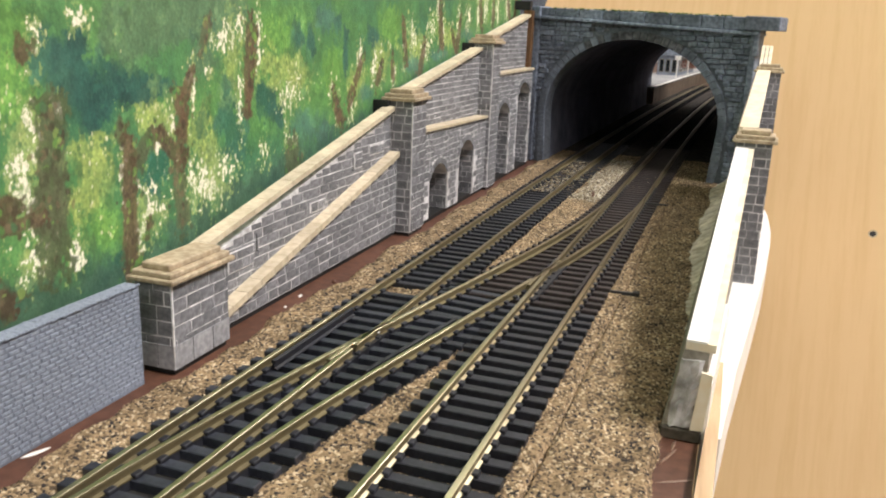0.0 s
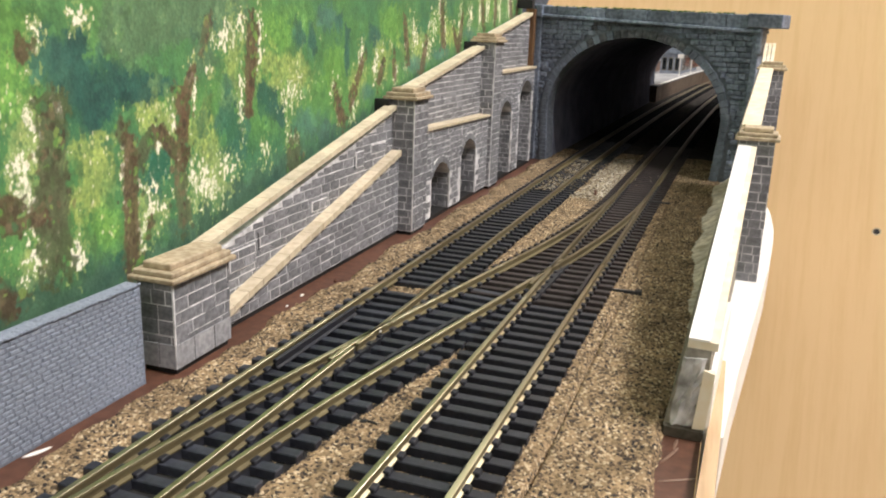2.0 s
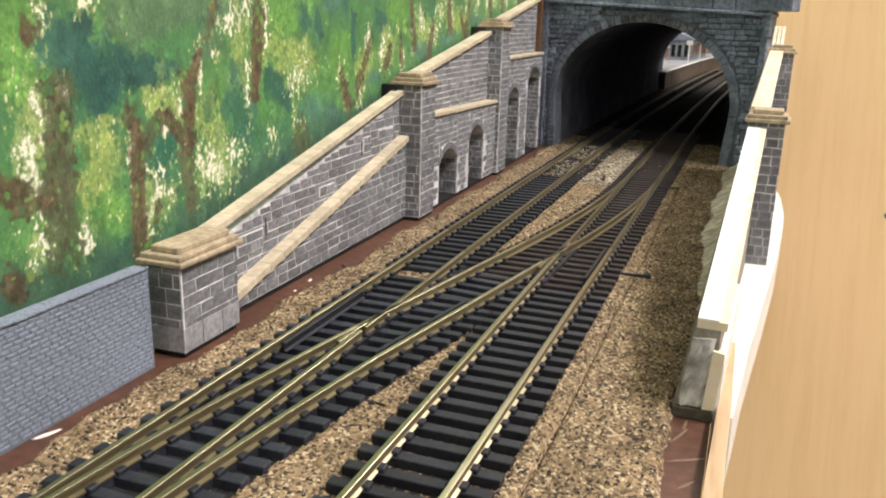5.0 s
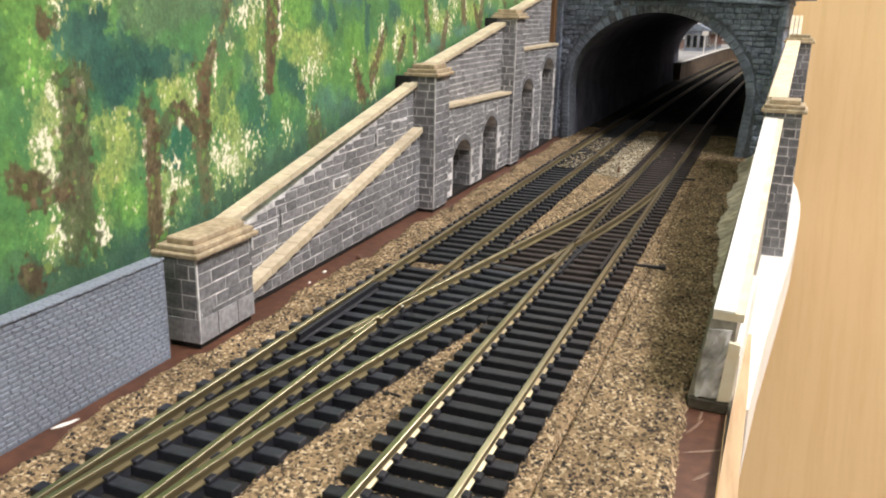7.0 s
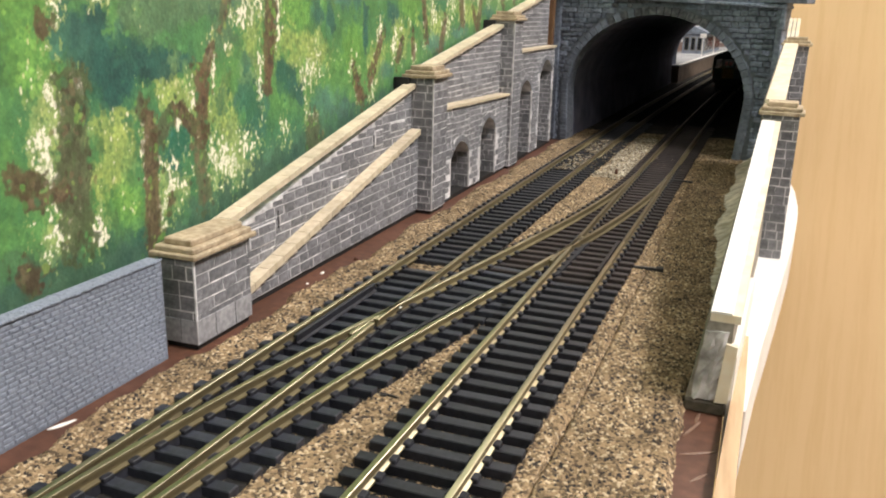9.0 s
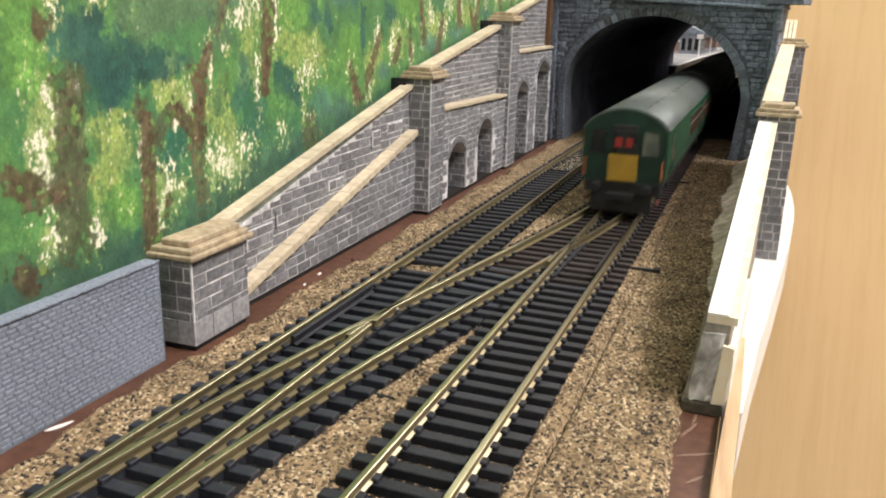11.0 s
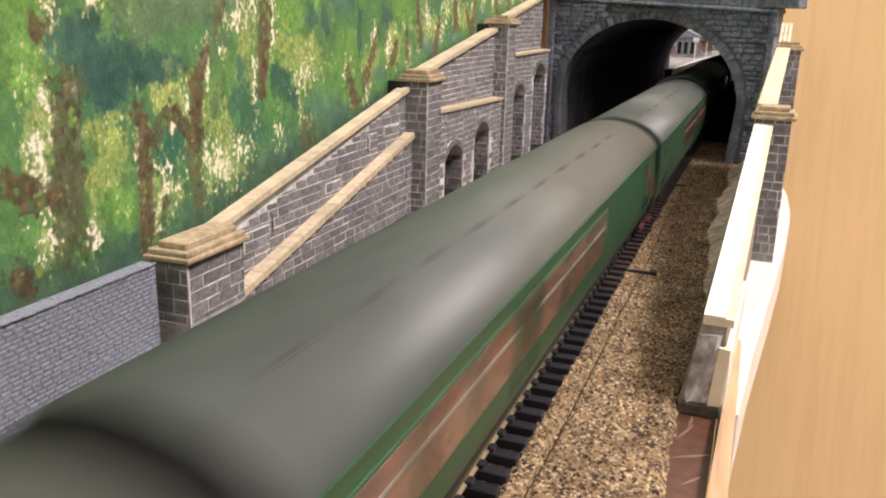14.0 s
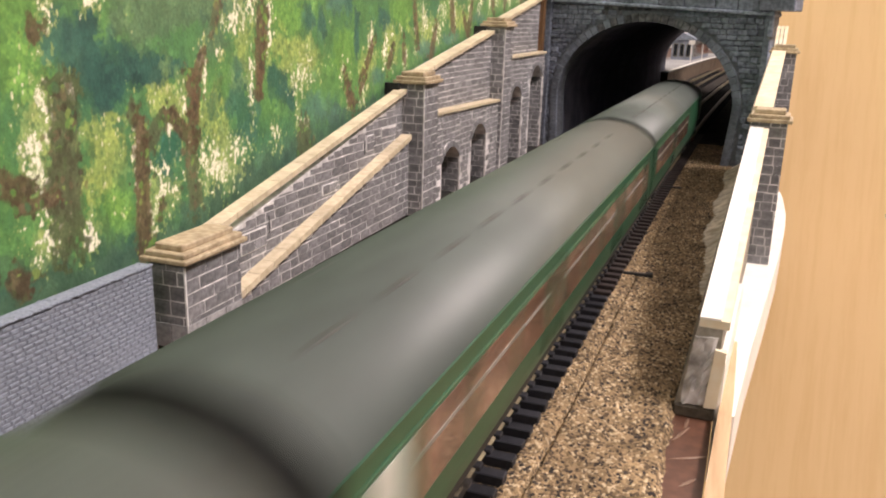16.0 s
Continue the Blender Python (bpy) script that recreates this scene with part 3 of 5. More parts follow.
    thin = ((129.8, 60, 136, 46, 1.5), (133, 53, 138, 45, 1.8), (157, 71, 149, 59, 1.5), (149, 59, 144, 52, 2.0), (178, 68, 171, 58, 1.5), (188.6, 71, 190.5, 60, 1.5), (201, 87, 206, 66, 1.7), (230, 77, 224, 62, 2.0), (251, 97, 256, 73, 2.2), (271, 83, 281, 70, 1.6), (286, 89, 281, 70, 2.0), (322, 100, 328, 84, 2.2), (352, 101, 352, 88, 2.2), (386, 104, 392, 92, 2.2), (408, 106, 404, 94, 2.0))
    for group, c in ((mossy_trunks, mossy), (trunks, bark), (thin, bark)):
        for a, bz, cc, dz, w in group:
            w = w * (1.2 if a > 60 else 1.0)
            ex, ez = cc - a, dz - bz
            t = np.clip(((S - a) * ex + (Z - bz) * ez) / (ex * ex + ez * ez), 0, 1)
            across = S - a - t * ex + wob_s * 0.10
            d = np.hypot(across, Z - bz - t * ez) / (w * (1.15 + 0.35 * t)) - 1
            ends = np.clip(1 - np.minimum(t, 1 - t) / 0.12, 0, 1)
            body = edge(d + stip * 0.8 + rough * 0.3 + ends * (stip + fine + 0.1) * 1.8, 0.34)
            lay(body * 0.86, c, 0.5)
            lay(body * edge(stip * 3.0 + rough * 1.5 + 0.45, 0.5) * 0.5, (0.10, 0.165, 0.06), 0.2)
            lay(body * edge(np.abs(across / w - 0.45) * 2.2 + stip * 3, 0.6) * 0.45, (c[0] * 0.55, c[1] * 0.55, c[2] * 0.6), 0.2)
            for k in range(int(math.hypot(ex, ez) * 1.5)):
                q = rng.random() ** 1.4
                dab(a + q * ex + rng.normal(0, w * 0.9), bz + q * ez, rng.uniform(0.35, 0.9), (tones[rng.integers(4)], (0.17, 0.13, 0.075), (0.06, 0.045, 0.03))[rng.integers(3)], 0.65, 2.0)
    me = bpy.data.meshes.new("painted_backdrop")
    n = ns * nz
    co = np.stack([np.zeros(n), S.ravel() * MM, Z.ravel() * MM], 1)
    k = (np.arange(nz - 1)[:, None] * ns + np.arange(ns - 1)[None, :]).ravel()
    quads = np.stack([k, k + 1, k + 1 + ns, k + ns], 1)
    me.vertices.add(n)
    me.vertices.foreach_set("co", co.ravel())
    me.loops.add(quads.size)
    me.loops.foreach_set("vertex_index", quads.ravel())
    me.polygons.add(len(quads))
    me.polygons.foreach_set("loop_start", np.arange(0, quads.size, 4))
    me.update(calc_edges=True)
    at = me.color_attributes.new("paint", "FLOAT_COLOR", "POINT")
    at.data.foreach_set("color", np.concatenate([np.clip(col.reshape(-1, 3), 0.005, 0.9), np.ones((n, 1))], 1).ravel())
    m = bpy.data.materials.new("woodland_paint")
    m.use_nodes = True
    nt = m.node_tree
    p = nt.nodes["Principled BSDF"]
    a = nt.nodes.new("ShaderNodeVertexColor")
    a.layer_name = "paint"
    tc = nt.nodes.new("ShaderNodeTexCoord")
    vo = nt.nodes.new("ShaderNodeTexVoronoi")
    vo.inputs["Scale"].default_value = 1600
    nt.links.new(tc.outputs["Object"], vo.inputs["Vector"])
    sep = nt.nodes.new("ShaderNodeSeparateColor")
    nt.links.new(vo.outputs["Color"], sep.inputs[0])
    mr = nt.nodes.new("ShaderNodeMapRange")
    mr.inputs[3].default_value, mr.inputs[4].default_value = 0.9, 1.1
    nt.links.new(sep.outputs[0], mr.inputs[0])
    hsv = nt.nodes.new("ShaderNodeHueSaturation")
    nt.links.new(a.outputs[0], hsv.inputs["Color"])
    nt.links.new(mr.outputs[0], hsv.inputs["Value"])
    nt.links.new(hsv.outputs[0], p.inputs["Base Color"])
    no = nt.nodes.new("ShaderNodeTexNoise")
    no.inputs["Scale"].default_value = 900
    nt.links.new(tc.outputs["Object"], no.inputs[0])
    bp = nt.nodes.new("ShaderNodeBump")
    bp.inputs["Distance"].default_value = 0.15 * MM
    nt.links.new(no.outputs[0], bp.inputs["Height"])
    nt.links.new(bp.outputs[0], p.inputs["Normal"])
    p.inputs["Roughness"].default_value = 0.55
    me.materials.append(m)
    board = thing("painted_backdrop", "upright board painted with a green woodland scene", "backdrop", kind="structure", at=WALL_AT @ mm_pose(-17.0, 0, 0))
    ob = new("picture", me)
    ob.parent = board
    b = B(); box(b, -6, -0.3, -420, 421, -6.5, 300)
    part("board", b, mat("green_board_paint", (0.1, 0.25, 0.035), (0.05, 0.15, 0.03), 14, 0.6, big=60), board)


def ballast():
    """Loose granules over the trackbed as one uneven sheet."""
    def sheet(name, xs, ys, top, mask, material, seed, jitter):
        r = np.random.default_rng(seed)
        X, Y = np.meshgrid(xs, ys)
        Zt = top(X, Y) + r.normal(0, jitter, X.shape)
        keep = mask(X, Y)
        Zt = np.where(keep, Zt, -7.4)
        X = X + r.uniform(-0.15, 0.15, X.shape)
        Y = Y + r.uniform(-0.15, 0.15, Y.shape)
        n = X.size
        nx = len(xs)
        me = bpy.data.meshes.new(name)
        k = (np.arange(len(ys) - 1)[:, None] * nx + np.arange(nx - 1)[None, :]).ravel()
        kk = keep.ravel()
        k = k[kk[k] | kk[k + 1] | kk[k + nx] | kk[k + nx + 1]]
        quads = np.stack([k, k + 1, k + 1 + nx, k + nx], 1)
        me.vertices.add(n)
        me.vertices.foreach_set("co", (np.stack([X.ravel(), Y.ravel(), Zt.ravel()], 1) * MM).ravel())
        me.loops.add(quads.size)
        me.loops.foreach_set("vertex_index", quads.ravel())
        me.polygons.add(len(quads))
        me.polygons.foreach_set("loop_start", np.arange(0, quads.size, 4))
        me.update(calc_edges=True)
        me.materials.append(material)
        return new(name, me)

    wob = lambda y, k: 1.4 * np.sin(y / 13.0 + k) + 0.9 * np.sin(y / 4.7 + 2 * k) + 0.6 * np.sin(y / 2.1 + k)

    def top(X, Y):
        z = -4.3 + 0.25 * np.sin(X / 3.1) * np.sin(Y / 5.3)
        z = z - 1.9 * (np.abs(X - 19.4 - 0.3 * np.sin(Y / 17)) < 0.45) * (Y < 300)
        for c in (0.0, -48.1):
            z = np.where((np.abs(X - c) < 14.6) & ((c == 0.0) | (Y < 87) | (Y > 95)), -5.3, z)
        cross = np.array([cross_x(y) for y in Y[:, 0]])[:, None]
        z = np.where((np.abs(X - cross) < 14.6) & (Y > -130) & (Y < 300), -5.3, z)
        left = np.clip((X - (-77.5 - 0.008 * Y + wob(Y, 0))) / 3.0, 0, 1)
        right = np.clip((np.where(Y > 26, 44.5, 42.4) + wob(Y, 2) * np.where(Y > 26, 1, 0.45) - X) / 1.6, 0, 1)
        return -7.0 + (z + 7.0) * np.minimum(left, right)

    def mask(X, Y):
        return (X > -78.5 - 0.008 * Y + wob(Y, 0)) & (X < np.where(Y > 26, 47, 43) + wob(Y, 2) * np.where(Y > 26, 1, 0.45))

    ob = sheet("ballast", np.arange(-86, 50, 0.55), np.arange(-150, 470, 0.6), top, mask, M_BALLAST, 3, 0.22)
    tagged(ob, "tan and dark cork granule ballast beside the rails", "ballast", kind="stuff")
    far = sheet("far_ballast", np.arange(-90, 60, 3.0), np.arange(467, 1500, 3.0), lambda X, Y: -4.6 + 0 * X, lambda X, Y: X > -90, M_SHADED_BALLAST, 5, 0.2)
    tagged(far, "ballast inside the tunnel, its colour darkened for the shade there", "ballast", kind="stuff")

    def pale_top(X, Y):
        return -4.0 + 1.3 * np.clip(1 - np.hypot((X + 22.5) / 8.5, (Y - 345) / 62) ** 2, 0, 1)
    ob = sheet("pale_ballast", np.arange(-34, -10, 0.6), np.arange(262, 446, 0.6), pale_top, lambda X, Y: (np.abs(X + 23.5 + wob(Y, 5)) < 8.8) & (Y > 284 + wob(X, 1) * 3) & (Y < 440), M_PALE, 8, 0.4)
    tagged(ob, "patch of larger pale stone ballast between the tracks", "ballast", kind="stuff")
    b = B()
    r = random.Random(11)
    for _ in range(460):
        x, y = r.gauss(-46, 6.5), r.uniform(285, 408)
        s = r.uniform(0.45, 1.25)
        bmesh.ops.create_icosphere(b, subdivisions=1, radius=s * 0.7, matrix=Matrix.Translation((x, y, -2.7 + s * 0.3)) @ Matrix.Diagonal((1.2, 0.9, 0.6, 1)))
    for _ in range(26):
        x, y = r.uniform(-12, 12), r.uniform(300, 400)
        s = r.uniform(0.3, 0.7)
        bmesh.ops.create_icosphere(b, subdivisions=1, radius=s * 0.7, matrix=Matrix.Translation((x, y, -2.7 + s * 0.3)) @ Matrix.Diagonal((1.2, 0.9, 0.6, 1)))
    tagged(part("spilled_stones", b, M_PALE), "pale stones spilled over the sleepers near the tunnel", "stones", kind="stuff")


# ---------------------------------------------------------------- tracks
RAIL = [(-1.1, -2.7), (1.1, -2.7), (1.1, -2.3), (0.35, -2.0), (0.35, -1.0), (0.65, -0.8), (0.65, -0.1), (0.5, 0.0), (-0.5, 0.0), (-0.65, -0.1), (-0.65, -0.8), (-0.35, -1.0), (-0.35, -2.0), (-1.1, -2.3)]
PITCH = 6.617


def cross_x(y):
    """Centre line of the crossover between the two tracks."""
    k = 0.178
    if y < -130:
        return -48.1
    if y < 30:
        return -48.1 + k * (y + 130) ** 2 / 320
    if y < 140:
        return -48.1 + k * 80 + k * (y - 30)
    if y < 300:
        return -48.1 + k * 190 + k * ((y - 140) - (y - 140) ** 2 / 320)
    return 0.0


def sleeper_mesh(name, length, material):
    b = B()
    box(b, -length / 2, length / 2, -1.5, 1.5, -5.0, -2.8, 0.2)
    return mesh_of(name, b, material)


def chair_mesh():
    b = B()
    for sx in (-1, 1):
        box(b, sx * 1.25 - 0.75, sx * 1.25 + 0.75, -1.2, 1.2, -2.85, -1.75, 0.2)
    return mesh_of("chair", b, M_SLEEPER)


def web_of(thing_, fn, a, b_, step=20.0):
    """Plastic web under a rail that ties the sleepers together."""
    bm = B()
    n = max(2, int((b_ - a) / step))
    sweep(bm, [(-0.9, -4.9), (0.9, -4.9), (0.8, -2.75), (-0.8, -2.75)], [fn(a + (b_ - a) * i / n) for i in range(n + 1)])
    part("sleeper_web", bm, M_SLEEPER, thing_, "black plastic web under the rail")


def track(name, label, centre, cross_side):
    t = thing(name, label, "railway track", "model railway tracks")

    def rail(fn, a, b_, step=12.0, gap=None):
        spans = [(a, b_)] if gap is None else [(a, gap[0]), (gap[1], b_)]
        for p, q in spans:
            bm = B()
            n = max(2, int((q - p) / step))
            sweep(bm, RAIL, [fn(p + (q - p) * i / n) for i in range(n + 1)])
            rail_part("rail", bm, t, cross_side == "right")

    def straight(off):
        def f(s):
            x, y, a = line_at(s, centre + off)
            return (x, y, 0)
        return f

    gaps = {-8.25: None, 8.25: None}
    if cross_side == "left":
        gaps[8.25] = (27.5, 30.0)
    else:
        gaps[-8.25] = (124.0, 126.5)
    for off in (-8.25, 8.25):
        rail(straight(off), -170, 1500, 60.0 if gaps[off] is None else 40.0, gaps[off])
        rail(straight(off), 1500, 2900, 40.0)
    if cross_side == "left":
        for off in (-8.25, 8.25):
            web_of(t, straight(off), -170, 72)
    bed = B()
    n = 60
    prof = [(-15.6, -6.4), (15.6, -6.4), (14.8, -4.95), (-14.8, -4.95)]
    sweep(bed, prof, [(*line_at(-170 + (1670) * i / n, centre)[:2], 0) for i in range(n + 1)])
    part("track_bed", bed, M_BED_SPECK if cross_side == "right" else M_BED, t, "black trackbed between the sleepers")
    short = sleeper_mesh("sleeper", 30, M_SLEEPER)
    short_brown = sleeper_mesh("sleeper", 30, M_SLEEPER_BROWN)
    ch = chair_mesh()
    k = 0
    y = -36.5 - 20 * PITCH
    far = B()
    while y < 1500:
        k += 1
        if cross_side == "left" and 88 < y < 95:
            y += PITCH
            continue
        if y < 520:
            x = line_at(y, centre)[0]
            c = cross_x(y)
            own = abs(c - centre)
            wide = own < 30 and -125 < y < 310 and ((cross_side == "left" and y < 70) or (cross_side == "right" and y > 95))
            brown = cross_side == "right" and y > 95
            rnd = random.Random(int(y * 10) + int(centre))
            turn = rnd.gauss(0, 0.5)
            if wide:
                lo, hi = min(centre, c) - 15, max(centre, c) + 15
                me = sleeper_mesh("sleeper", hi - lo, M_SLEEPER_BROWN if brown else M_SLEEPER_BLUE)
                piece("sleeper", me, t, mm_pose((lo + hi) / 2, y, 0, rz=turn))
            else:
                piece("sleeper", short_brown if brown else short, t, mm_pose(x, y, 0, rz=turn))
            if y < 330:
                for off in (-8.25, 8.25):
                    piece("chair", ch, t, mm_pose(x + off, y, 0))
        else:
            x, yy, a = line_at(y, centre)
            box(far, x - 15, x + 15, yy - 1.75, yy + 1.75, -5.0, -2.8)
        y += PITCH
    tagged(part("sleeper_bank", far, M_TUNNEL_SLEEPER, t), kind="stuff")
    return t


def crossover():
    t = thing("crossover", "crossover points linking the two model tracks", "railway track", "model railway tracks")

    def rail(off, a, b_, prof=RAIL):
        bm = B()
        n = max(3, int((b_ - a) / 9))
        sweep(bm, prof, [(cross_x(a + (b_ - a) * i / n) + off, a + (b_ - a) * i / n, 0) for i in range(n + 1)])
        rail_part("rail", bm, t)

    rail(-8.25, -120, 40.0)
    rail(-8.25, 43.5, 280)
    rail(8.25, -170, 112.0)
    rail(8.25, 115.0, 290)
    for off in (-8.25, 8.25):
        web_of(t, lambda s, o=off: (cross_x(s) + o, s, 0), -118 if off < 0 else -165, 90, 9.0)

    def bar(x0, y0, x1, y1, material=M_RAIL, z=0.0):
        bm = B()
        sweep(bm, [(u * 0.9, w + z) for u, w in RAIL], [(x0, y0, 0), (x1, y1, 0)])
        if material is M_RAIL:
            rail_part("check_rail", bm, t)
        else:
            part("check_rail", bm, material, t)
    # wing and check rails at the two crossings
    bar(-41.6, 18, -41.2, 30)
    bar(-41.2, 30, -38.6, 52)
    bar(-54.2, 12, -54.2, 58, M_SLEEPER, -0.3)
    bar(-30.3, 16, -22.2, 62, M_SLEEPER, -0.15)
    bar(-10.4, 104, -10.0, 118)
    bar(-10.0, 118, -7.0, 140)
    bar(6.2, 100, 6.2, 140, M_SLEEPER_BROWN, -0.3)
    frog = B()
    prism(frog, [(-41.5, 14), (-38.2, 14), (-37.4, 62), (-43.0, 62)], "z", -4.6, -2.2)
    part("frog_plate", frog, M_SLEEPER, t, "black plastic crossing base")
    frog = B()
    prism(frog, [(-10.6, 96), (-6.0, 96), (-4.4, 150), (-11.0, 150)], "z", -4.6, -2.2)
    part("frog_plate", frog, M_SLEEPER, t, "black plastic crossing base")
    ch = chair_mesh()
    y = -36.5 - 12 * PITCH
    while y < 118:
        for off in (-8.25, 8.25):
            piece("chair", ch, t, mm_pose(cross_x(y) + off, y, 0, rz=-5))
        y += PITCH
    short = sleeper_mesh("sleeper", 30, M_SLEEPER_BLUE)
    y = -36.5 + 16 * PITCH
    while y < 96:
        c = cross_x(y)
        piece("sleeper", short, t, mm_pose(c, y + 1.2, 0.02, rz=-6))
        y += PITCH
    bed = B()
    n = 40
    sweep(bed, [(-15.2, -6.2), (15.2, -6.2), (14.6, -5.02), (-14.6, -5.02)], [(cross_x(-120 + 400 * i / n), -120 + 400 * i / n, 0) for i in range(n + 1)])
    part("track_bed", bed, M_BED, t)
    # tie bars of the point blades
    b = B(); box(b, 9.6, 20.5, 281, 283, -2.75, -2.0, 0.2)
    part("tie_bar", b, M_BLACK, t, "black plastic tie bar")


def point_lever():
    t = thing("point_lever", "small black point lever with a bright pin beside the track", "lever", at=mm_pose(19.5, 122, -4.2, rz=6))
    b = B(); box(b, -5.0, 5.4, -0.7, 0.7, -0.3, 0.8, 0.2); box(b, 3.2, 5.6, -1.3, 1.6, -0.3, 1.1, 0.2)
    part("lever_arm", b, M_BLACK, t)
    b = B(); box(b, -4.0, 3.0, -0.2, 0.25, 0.75, 1.0)
    part("pin", b, M_STEEL, t, "bright metal pin")


# ---------------------------------------------------------------- retaining walls
def courses(outline_top, s0, s1, z0, course, stone, seed):
    """Stones (s, z, w, h) laid in courses on a face whose top is outline_top(s)."""
    r = random.Random(seed)
    out = []
    z = z0
    k = 0
    while z < 110:
        h = course * r.uniform(0.88, 1.12)
        s = s0 - (stone * 0.5 if k % 2 else 0) + r.uniform(-0.6, 0.3)
        live = False
        while s < s1:
            w = stone * r.uniform(0.6, 1.35)
            a, b_ = max(s, s0), min(s + w, s1)
            if b_ - a > 0.9:
                t = min(outline_top(a), outline_top(b_))
                if z + 0.8 < t:
                    live = True
                    out.append((a, z, b_ - a, min(h, t - z)))
            s += w
        z += h
        k += 1
        if not live and z > max(outline_top(s0), outline_top(s1)):
            break
    return out


def stones_mesh(list_, axis, face, depth):
    """Stones with thin, uneven joints: some nearly closed, some wide and pale."""
    b = B()
    depth *= 0.6
    for a, z, w, h in list_:
        r = random.Random(int(a * 97 + z * 1013 + w * 31))
        j0, j1, k0, k1 = (r.choice((0.03, 0.12, 0.18, 0.26)) for _ in range(4))
        lo, hi = min(face, face + depth), max(face, face + depth)
        if axis == "x":
            box(b, lo, hi, a + j0, a + w - j1, z + k0, z + h - k1)
        else:
            box(b, a + j0, a + w - j1, lo, hi, z + k0, z + h - k1)
    return b


def stone_faces(parent, list_, axis, face, depth, singles=0):
    """The first stones as pieces, the rest as one part."""
    for a, z, w, h in list_[:singles]:
        b = stones_mesh([(0, 0, w, h)], axis, 0, depth)
        at = mm_pose(face, a, z) if axis == "x" else mm_pose(a, face, z)
        piece("stone", mesh_of("stone", b, M_STONE_PIECE), parent, at)
    if len(list_) > singles:
        tagged(part("stonework", stones_mesh(list_[singles:], axis, face, depth), M_STONE, parent), kind="stuff")


def cap(parent, x0, x1, y0, y1, z, h=5.0, over=1.6):
    b = B()
    box(b, x0 - over, x1 + over, y0 - over, y1 + over, z, z + h * 0.3, 0.3)
    part("cap_slab", b, M_CAP, parent, "buff stepped cap stone")
    b = B(); box(b, x0 - over * 0.35, x1 + over * 0.35, y0 - over * 0.35, y1 + over * 0.35, z + h * 0.3, z + h * 0.62, 0.3)
    part("cap_slab", b, M_CAP, parent, "buff stepped cap stone")
    b = B(); box(b, x0 + 1.2, x1 - 1.2, y0 + 1.2, y1 - 1.2, z + h * 0.62, z + h, 0.3)
    part("cap_slab", b, M_CAP, parent, "buff stepped cap stone")


def wall_pier(label, x0, x1, y0, y1, z0, z1, at, seed, singles, cap_h=5.0, course=3.3, stone=5.2, faces=("south", "front")):
    p = thing("wall_pier", label, "pier", "retaining wall piers", at=at)
    b = B()
    box(b, x0 + 0.15, x1 - 0.15, y0 + 0.15, y1 - 0.15, z0, z1)
    part("core", b, M_MORTAR, p, "pale mortar core")
    top = lambda s: z1
    if "front" in faces:
        stone_faces(p, courses(top, y0, y1, z0 + 0.3, course, stone, seed), "x", x1 - 0.2, 0.2, singles)
    if "back" in faces:
        stone_faces(p, courses(top, y0, y1, z0 + 0.3, course, stone, seed), "x", x0 + 0.2, -0.2, 0)
    stone_faces(p, courses(top, x0, x1, z0 + 0.3, course, stone, seed + 1), "y", y0 + 0.2, -0.2, singles)
    b = B(); box(b, x1 - 0.45, x1 + 0.06, y0 - 0.06, y0 + 0.45, z0 + 0.2, z1)
    part("arris_strip", b, M_MORTAR, p, "white worn corner edge")
    cap(p, x0, x1, y0, y1, z1, cap_h)
    if z1 > 40:
        # black box added as the deep shadow between pier and backdrop
        b = B(); box(b, -16.8, x0 + 2.0, y0 - 2.8, y0 - 0.3, z1 - 8.0, z1 + 0.2, 0.2)
        part("shadow_card", b, M_BLACK, p, "black box standing for the deep shadow behind the pier")
    # black filler in place of the shadow gap beneath the pier
    b = B(); box(b, x0 + 0.8, x1 - 0.8, y0 + 0.8, y1 - 0.8, -6.6, z0)
    part("shadow_gap", b, M_BLACK, p, "black filler standing for the shadow gap under the pier")
    return p


def sloped_coping(parent, x0, x1, sa, za, sb, zb, thick, slab, material, name="coping_slab"):
    n = max(1, int(math.hypot(sb - sa, zb - za) / slab))
    for i in range(n):
        a, c = sa + (sb - sa) * i / n, sa + (sb - sa) * (i + 1) / n - 0.25
        z_a, z_c = za + (zb - za) * i / n, za + (zb - za) * ((c - sa) / (sb - sa))
        b = B()
        prism(b, [(a, z_a - thick), (c, z_c - thick), (c, z_c), (a, z_a)], "x", x0, x1)
        part(name, b, material, parent)


